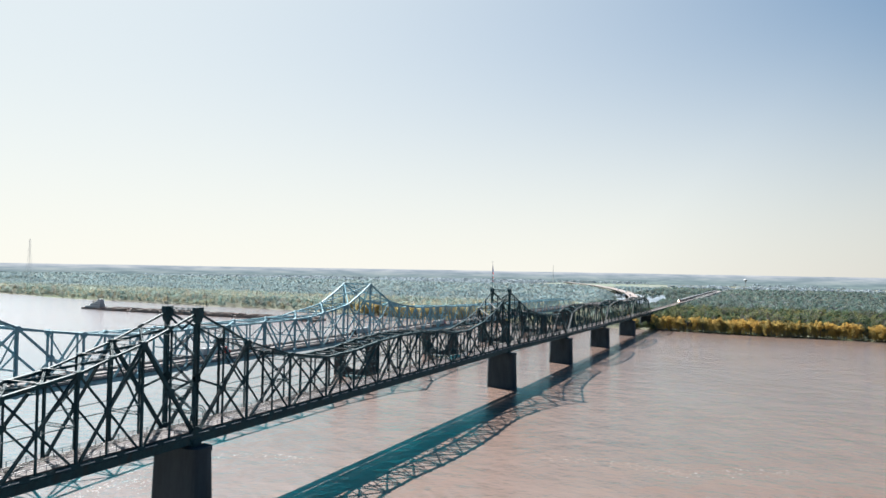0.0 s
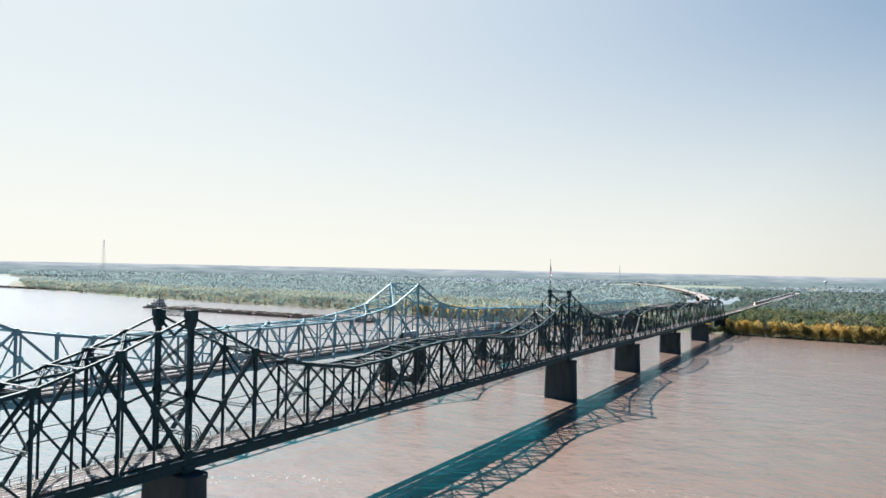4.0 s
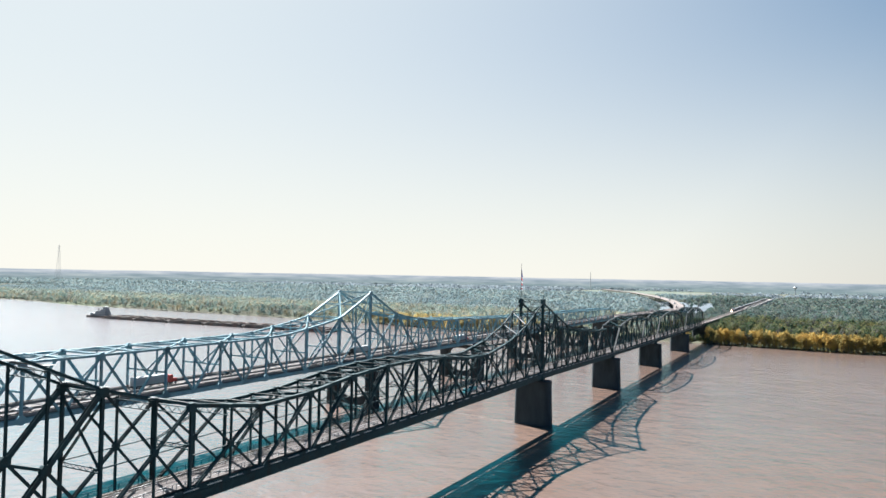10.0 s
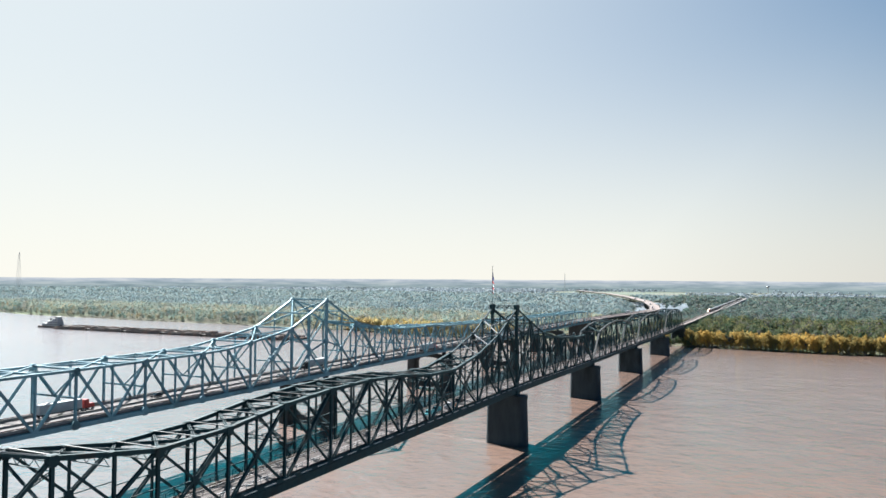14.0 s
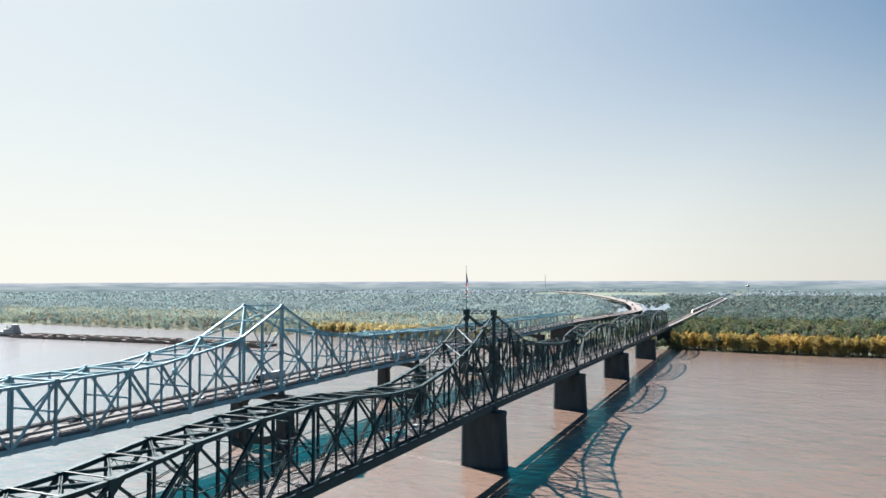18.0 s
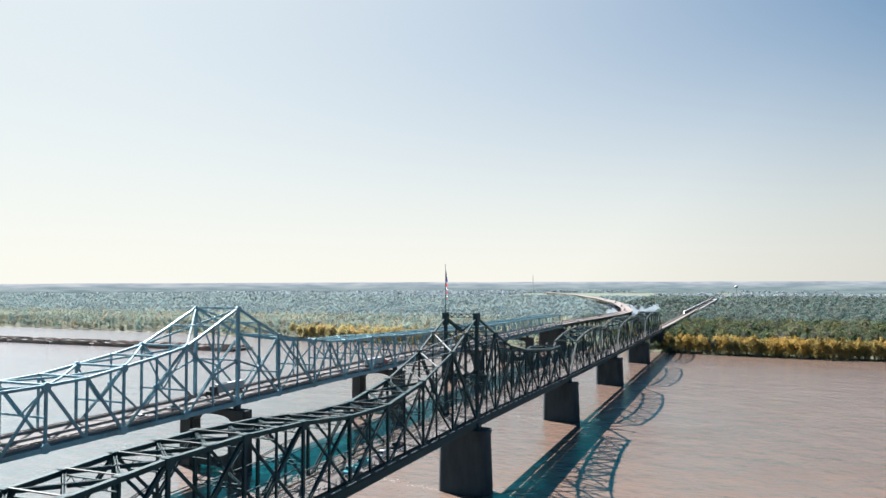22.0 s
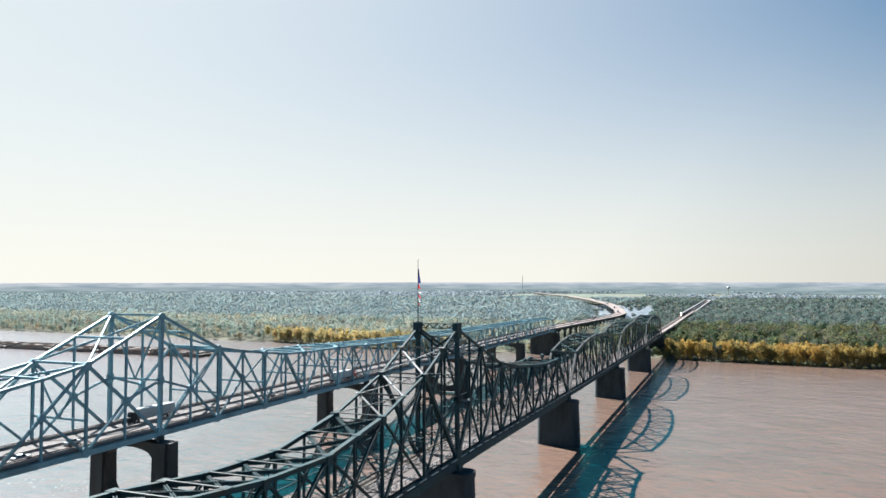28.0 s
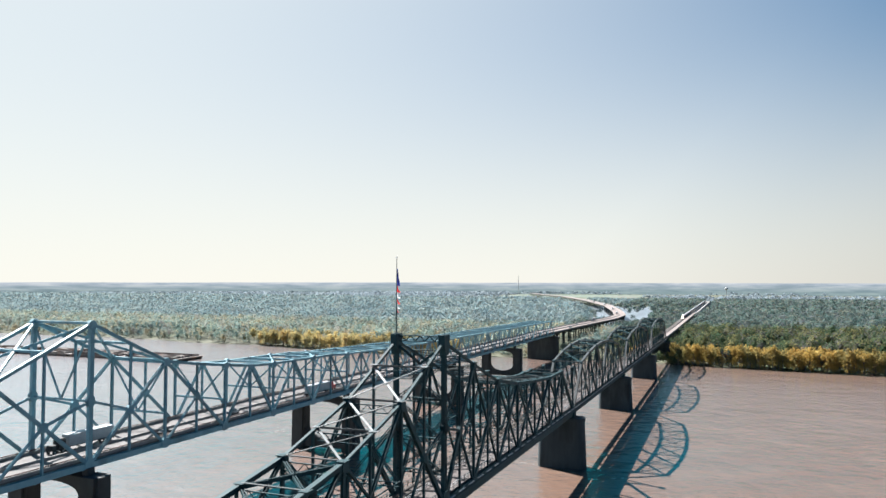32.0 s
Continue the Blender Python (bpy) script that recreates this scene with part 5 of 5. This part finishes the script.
cloth("canton", 10.0, 13.6, 0.9, M_FBLUE, 0.3)
cloth("stripe", 8.6, 10.05, 1.0, M_FRED, 1.0)
cloth("stripe", 7.4, 8.65, 1.1, M_FWHITE, 1.6)
cloth("stripe", 6.2, 7.45, 1.2, M_FRED, 2.1)
cloth("stripe", 5.2, 6.25, 1.2, M_FWHITE, 2.6)
cloth("stripe", 4.4, 5.25, 1.1, M_FRED, 3.0)
vane = thing("aerial", "short aerial on the near tower platform", "aerial", at=(T1X, OY1, 56.5))
part("rod", box_bm((-0.06, -0.06, 0), (0.06, 0.06, 3.4)), M_OLD, vane)
part("cross_arm", box_bm((-0.7, -0.05, 2.3), (0.7, 0.05, 2.42)), M_OLD, vane)


def pipe_curve(name, pts, r, mat, parent, cyclic=False):
    cu = bpy.data.curves.new(name, "CURVE")
    cu.dimensions, cu.bevel_depth, cu.bevel_resolution = "3D", r, 2
    sp = cu.splines.new("POLY")
    sp.points.add(len(pts) - 1)
    for p, q in zip(sp.points, pts):
        p.co = (*q, 1)
    sp.use_cyclic_u = cyclic
    cu.materials.append(mat)
    ob = new(name, cu)
    me = bpy.data.meshes.new_from_object(ob.evaluated_get(bpy.context.evaluated_depsgraph_get()))
    bpy.data.objects.remove(ob)
    me.materials.clear()
    return part(name, me, mat, parent)


loops = thing("pipe_loops", "dark oval expansion loops of pipe at the tower foot", "pipes", at=(T1X, -1.0, 26.2))
for rr, pr in ((2.9, 0.12), (2.35, 0.12), (1.8, 0.10)):
    me_ob = pipe_curve("pipe_loop", [(rr * math.cos(k * math.pi / 18), 0, rr * 1.1 * math.sin(k * math.pi / 18) + 1.2) for k in range(36)], pr, M_OLD, loops, True)
    me_ob.data.materials.append(M_OLD)


# ---- vehicles ----
def wheel(parent, x, y, z, r=0.42, w=0.28):
    bm = bmesh.new()
    bmesh.ops.create_cone(bm, cap_ends=True, segments=14, radius1=r, radius2=r, depth=w, matrix=Matrix.Translation((x, y, z)) @ Matrix.Rotation(radians(90), 4, "X"))
    ty = part("wheel", bm, M_BLACK, parent)
    bm = bmesh.new()
    bmesh.ops.create_cone(bm, cap_ends=True, segments=10, radius1=r * 0.55, radius2=r * 0.55, depth=w + 0.04, matrix=Matrix.Translation((x, y, z)) @ Matrix.Rotation(radians(90), 4, "X"))
    part("rim", bm, M_ALU, ty)


def glass_mat():
    m, nt, b = mat_base("dark_glass")
    b.inputs["Base Color"].default_value = (0.02, 0.03, 0.035, 1)
    b.inputs["Roughness"].default_value = 0.06
    return m


M_GLASS = glass_mat()


def tapered(lo, hi, tx0, tx1, ty, bevel):
    bm = box_bm(lo, hi)
    for v in bm.verts:
        if v.co.z > (lo[2] + hi[2]) / 2:
            v.co.x += tx0 if v.co.x < (lo[0] + hi[0]) / 2 else -tx1
            v.co.y *= ty
    bmesh.ops.bevel(bm, geom=bm.edges[:], offset=bevel, segments=2, affect="EDGES")
    return bm


def car(at, paint, label, kind="car", turn=0):
    c = thing("pickup_truck" if kind == "pickup" else kind, label, "truck" if kind == "pickup" else kind, at=at)
    c.rotation_euler.z = radians(turn)
    L = 5.4 if kind == "pickup" else 4.6
    part("body", tapered((-L / 2, -0.95, 0.38), (L / 2, 0.95, 1.02), 0.06, 0.06, 0.95, 0.1), paint, c)
    if kind == "pickup":
        part("cab", tapered((-0.5, -0.88, 1.0), (1.5, 0.88, 1.85), 0.15, 0.55, 0.86, 0.07), paint, c)
        part("bed_wall", box_bm((-L / 2 + 0.05, -0.92, 1.0), (-0.55, -0.82, 1.35), 0.02), paint, c)
        part("bed_wall", box_bm((-L / 2 + 0.05, 0.82, 1.0), (-0.55, 0.92, 1.35), 0.02), paint, c)
        part("tailgate", box_bm((-L / 2 + 0.02, -0.82, 1.0), (-L / 2 + 0.1, 0.82, 1.35), 0.02), paint, c)
        part("windscreen", box_bm((0.95, -0.72, 1.2), (1.32, 0.72, 1.7), 0.03), M_GLASS, c)
    else:
        part("cabin", tapered((-1.6, -0.85, 1.0), (1.2, 0.85, 1.5), 0.5, 0.65, 0.82, 0.07), M_GLASS, c)
        part("roof", tapered((-1.05, -0.68, 1.46), (0.5, 0.68, 1.56), 0.05, 0.1, 0.95, 0.03), paint, c)
    for x in (-L / 2 + 0.95, L / 2 - 0.95):
        for y in (-0.85, 0.85):
            wheel(c, x, y, 0.36, 0.36, 0.24)
    for y in (-0.62, 0.62):
        part("headlight", box_bm((L / 2 - 0.08, y - 0.18, 0.68), (L / 2 + 0.01, y + 0.18, 0.85), 0.02), M_ALU, c)
    return c


def lorry(at, paint, box_mat, label, turn=0):
    c = thing("semi_trailer_truck", label, "truck", "trucks on the highway bridge", at=at)
    c.rotation_euler.z = radians(turn)
    part("trailer", box_bm((-13.5, -1.3, 1.2), (1.0, 1.3, 4.1), 0.06), box_mat, c)
    part("chassis", box_bm((-13.2, -0.5, 0.85), (5.6, 0.5, 1.2), 0.03), M_BLACK, c)
    cab = part("cab", tapered((1.7, -1.2, 0.9), (4.0, 1.2, 3.6), 0.1, 0.35, 0.92, 0.12), paint, c)
    part("bonnet", tapered((3.9, -1.0, 0.9), (6.0, 1.0, 2.2), 0.0, 0.2, 0.9, 0.12), paint, c)
    part("windscreen", box_bm((3.6, -1.0, 2.35), (3.86, 1.0, 3.15), 0.03), M_GLASS, cab)
    for x in (-12.2, -10.9, 1.4, 2.7, 5.1):
        for y in (-1.05, 1.05):
            wheel(c, x, y, 0.5, 0.5, 0.4)
    part("mudguard", box_bm((-13.6, -1.25, 0.55), (-13.5, 1.25, 1.2)), M_BLACK, c)
    return c


OZ = zb(180) + 1.57
car((175.5, 2.2, OZ), M_TEAL, "teal pickup truck parked on the old bridge roadway", "pickup", 180)
car((182.5, 3.0, OZ), M_TEAL, "teal works pickup standing on the old bridge deck", "pickup", 180)
car((191.5, 2.6, OZ), M_WHITE, "white pickup truck parked on the old bridge roadway", "pickup", 180)
drum = thing("water_cooler", "small orange drum beside a parked pickup", "container", at=(194.8, 1.9, OZ))
bm = bmesh.new()
bmesh.ops.create_cone(bm, cap_ends=True, segments=14, radius1=0.45, radius2=0.4, depth=1.1, matrix=Matrix.Translation((0, 0, 0.55)))
bmesh.ops.bevel(bm, geom=bm.edges[:], offset=0.04, segments=1, affect="EDGES")
part("drum", bm, M_ORANGE, drum)
bm = bmesh.new()
bmesh.ops.create_cone(bm, cap_ends=True, segments=14, radius1=0.42, radius2=0.36, depth=0.12, matrix=Matrix.Translation((0, 0, 1.16)))
part("lid", bm, M_WHITE, drum, "white lid")
car((200.5, 3.2, OZ), M_BLACK, "dark pickup truck parked on the old bridge roadway", "pickup", 180)

NZ = 1.18


def on_new(x, y):
    return (x, y, nb(x) + NZ)


lorry(on_new(252, 102.5), M_BLACK, M_WHITE, "white box trailer behind a dark tractor on the bridge", 180)
lorry(on_new(128, 103.0), M_RED, M_WHITE, "white box trailer behind a red tractor on the bridge", 0)
lorry(on_new(363, 93.0), M_RED, M_WHITE, "pale trailer behind a red tractor near the barrier", 0)
lorry(on_new(1010, 104.5), M_WHITE, M_WHITE, "white truck leaving the bridge on the highway", 180)
for x, y, m, lab, tn in ((205, 93.2, M_ALU, "silver car on the highway bridge", 0), (222, 96.0, M_WHITE, "white car on the highway bridge", 0), (276, 93.4, M_BLACK, "dark car beside the barrier of the bridge", 0),
                         (310, 96.3, M_ALU, "silver car heading over the bridge", 0), (160, 102.4, M_BLACK, "dark car on the far lanes", 180), (70, 95.8, M_WHITE, "white car following the lanes", 0),
                         (440, 93.4, M_WHITE, "white car low between the trusses", 0), (830, 94.0, M_WHITE, "white car leaving the last truss", 0), (905, 103.0, M_ALU, "silver car on the viaduct", 180)):
    car(on_new(x, y), m, lab, "car", tn)
for x in (1330, 1520, 1760, 1960):
    y = road_y(x)
    d = math.degrees(math.atan2(road_y(x + 10) - y, 10))
    lorry((x, y + 4.0, nb(x) + 1.25), M_WHITE, M_WHITE, "far white truck on the curving viaduct", d)


# ---- the train ----
def emitter(name, col, strength):
    m = bpy.data.materials.new(name)
    m.use_nodes = True
    nt = m.node_tree
    nt.nodes.clear()
    o, e = nt.nodes.new("ShaderNodeOutputMaterial"), nt.nodes.new("ShaderNodeEmission")
    e.inputs[0].default_value = (*col, 1)
    e.inputs[1].default_value = strength
    nt.links.new(e.outputs[0], o.inputs[0])
    return m


M_HEAD = emitter("headlight_glow", (1.0, 0.86, 0.6), 18.0)
TZ = 15.4 + 1.7
loco = thing("locomotive", "dark diesel locomotive with its headlights lit", "locomotive", at=(1130, 8.3, TZ))
part("frame", box_bm((-0.5, -1.5, 0.9), (21, 1.5, 1.5), 0.05), M_BLACK, loco)
part("nose", tapered((0, -1.0, 1.5), (2.0, 1.0, 3.2), 0.3, 0.0, 0.9, 0.15), M_RED, loco)
part("cab", tapered((2.0, -1.5, 1.5), (5.0, 1.5, 4.7), 0.15, 0.0, 0.9, 0.12), M_RED, loco)
part("windscreen", box_bm((1.98, -1.2, 3.4), (2.1, 1.2, 4.1)), M_GLASS, loco)
part("hood", tapered((5.0, -1.1, 1.5), (20.5, 1.1, 4.4), 0.0, 0.1, 0.92, 0.12), M_BLACK, loco)
for x in (2.5, 4.4, 6.3, 14.3, 16.2, 18.1):
    for y in (-0.72, 0.72):
        wheel(loco, x, y, 0.5, 0.5, 0.14)
for y, z in ((-0.9, 1.9), (0.9, 1.9), (0, 4.55)):
    bm = bmesh.new()
    bmesh.ops.create_cone(bm, cap_ends=True, segments=12, radius1=0.3, radius2=0.3, depth=0.2, matrix=Matrix.Translation((-0.1 if z < 3 else 1.9, y, z)) @ Matrix.Rotation(radians(90), 4, "Y"))
    part("headlight", bm, M_HEAD, loco, "glowing warm headlight")


def wagon(x, tall, mat):
    w = thing("freight_wagon", "pale covered freight wagon coupled in the train", "wagon", "wagons of the train", at=(x, 8.3, TZ))
    part("body", tapered((0, -1.5, 1.2), (16.5, 1.5, tall), 0.5, 0.5, 0.9, 0.08), mat, w)
    part("roof", box_bm((0.6, -1.2, tall), (15.9, 1.2, tall + 0.15), 0.04), M_WHITE, w)
    for xx in (1.5, 3.2, 13.3, 15.0):
        for y in (-0.72, 0.72):
            wheel(w, xx, y, 0.45, 0.45, 0.14)
    return w


w0 = wagon(1153, 4.4, M_CARGO)
w1 = wagon(1170.6, 4.0, M_BLACK)
for k in range(2, 46):
    copy_thing(w0 if k % 4 else w1, pose(1153 + 17.6 * k, 8.3, TZ))


# ---- distance ----
def pylon(x, y, base, top, half):
    p = thing("power_pylon", "tall lattice power pylon beyond the woods", "pylon", at=(x, y, base))
    H = top - base
    for sx in (-1, 1):
        for sy in (-1, 1):
            beam("leg", (sx * half, sy * half, 0), (sx * half * 0.12, sy * half * 0.12, H), 0.3, 0.3, M_ALU, p, "plain")
    n = 9
    for k in range(n):
        z0, z1 = H * k / n, H * (k + 1) / n
        f0, f1 = half * (1 - 0.88 * k / n), half * (1 - 0.88 * (k + 1) / n)
        for a in range(4):
            c, s = ((-1, -1), (1, -1), (1, 1), (-1, 1))[a], ((1, -1), (1, 1), (-1, 1), (-1, -1))[a]
            beam("brace", (c[0] * f0, c[1] * f0, z0), (s[0] * f1, s[1] * f1, z1), 0.16, 0.16, M_ALU, p, "plain")
    for zz in (0.72, 0.84, 0.95):
        beam("cross_arm", (-half * 0.5, half * 0.8, H * zz), (half * 0.5, -half * 0.8, H * zz), 0.3, 0.3, M_ALU, p, "plain")
    return p


pylon(1650, 2310, 0, 146, 8)
mast = thing("radio_mast", "thin radio mast far behind the woods", "mast", at=(3280, 835, 5))
bm = bmesh.new()
bmesh.ops.create_cone(bm, cap_ends=True, segments=6, radius1=1.2, radius2=0.8, depth=84, matrix=Matrix.Translation((0, 0, 42)))
part("shaft", bm, M_ALU, mast)
part("aerial_drum", box_bm((-1.8, -1.8, 60), (1.8, 1.8, 63), 0.3), M_ALU, mast)
wt = thing("water_tower", "pale water tower above far trees", "water tower", at=(2900, -30, 4))
bm = bmesh.new()
bmesh.ops.create_uvsphere(bm, u_segments=16, v_segments=10, radius=6.5, matrix=Matrix.Translation((0, 0, 36)) @ Matrix.Diagonal((1, 1, 0.65, 1)))
part("tank", bm, M_ALU, wt)
bm = bmesh.new()
bmesh.ops.create_cone(bm, cap_ends=True, segments=12, radius1=1.6, radius2=1.2, depth=32, matrix=Matrix.Translation((0, 0, 16)))
part("stem", bm, M_ALU, wt)
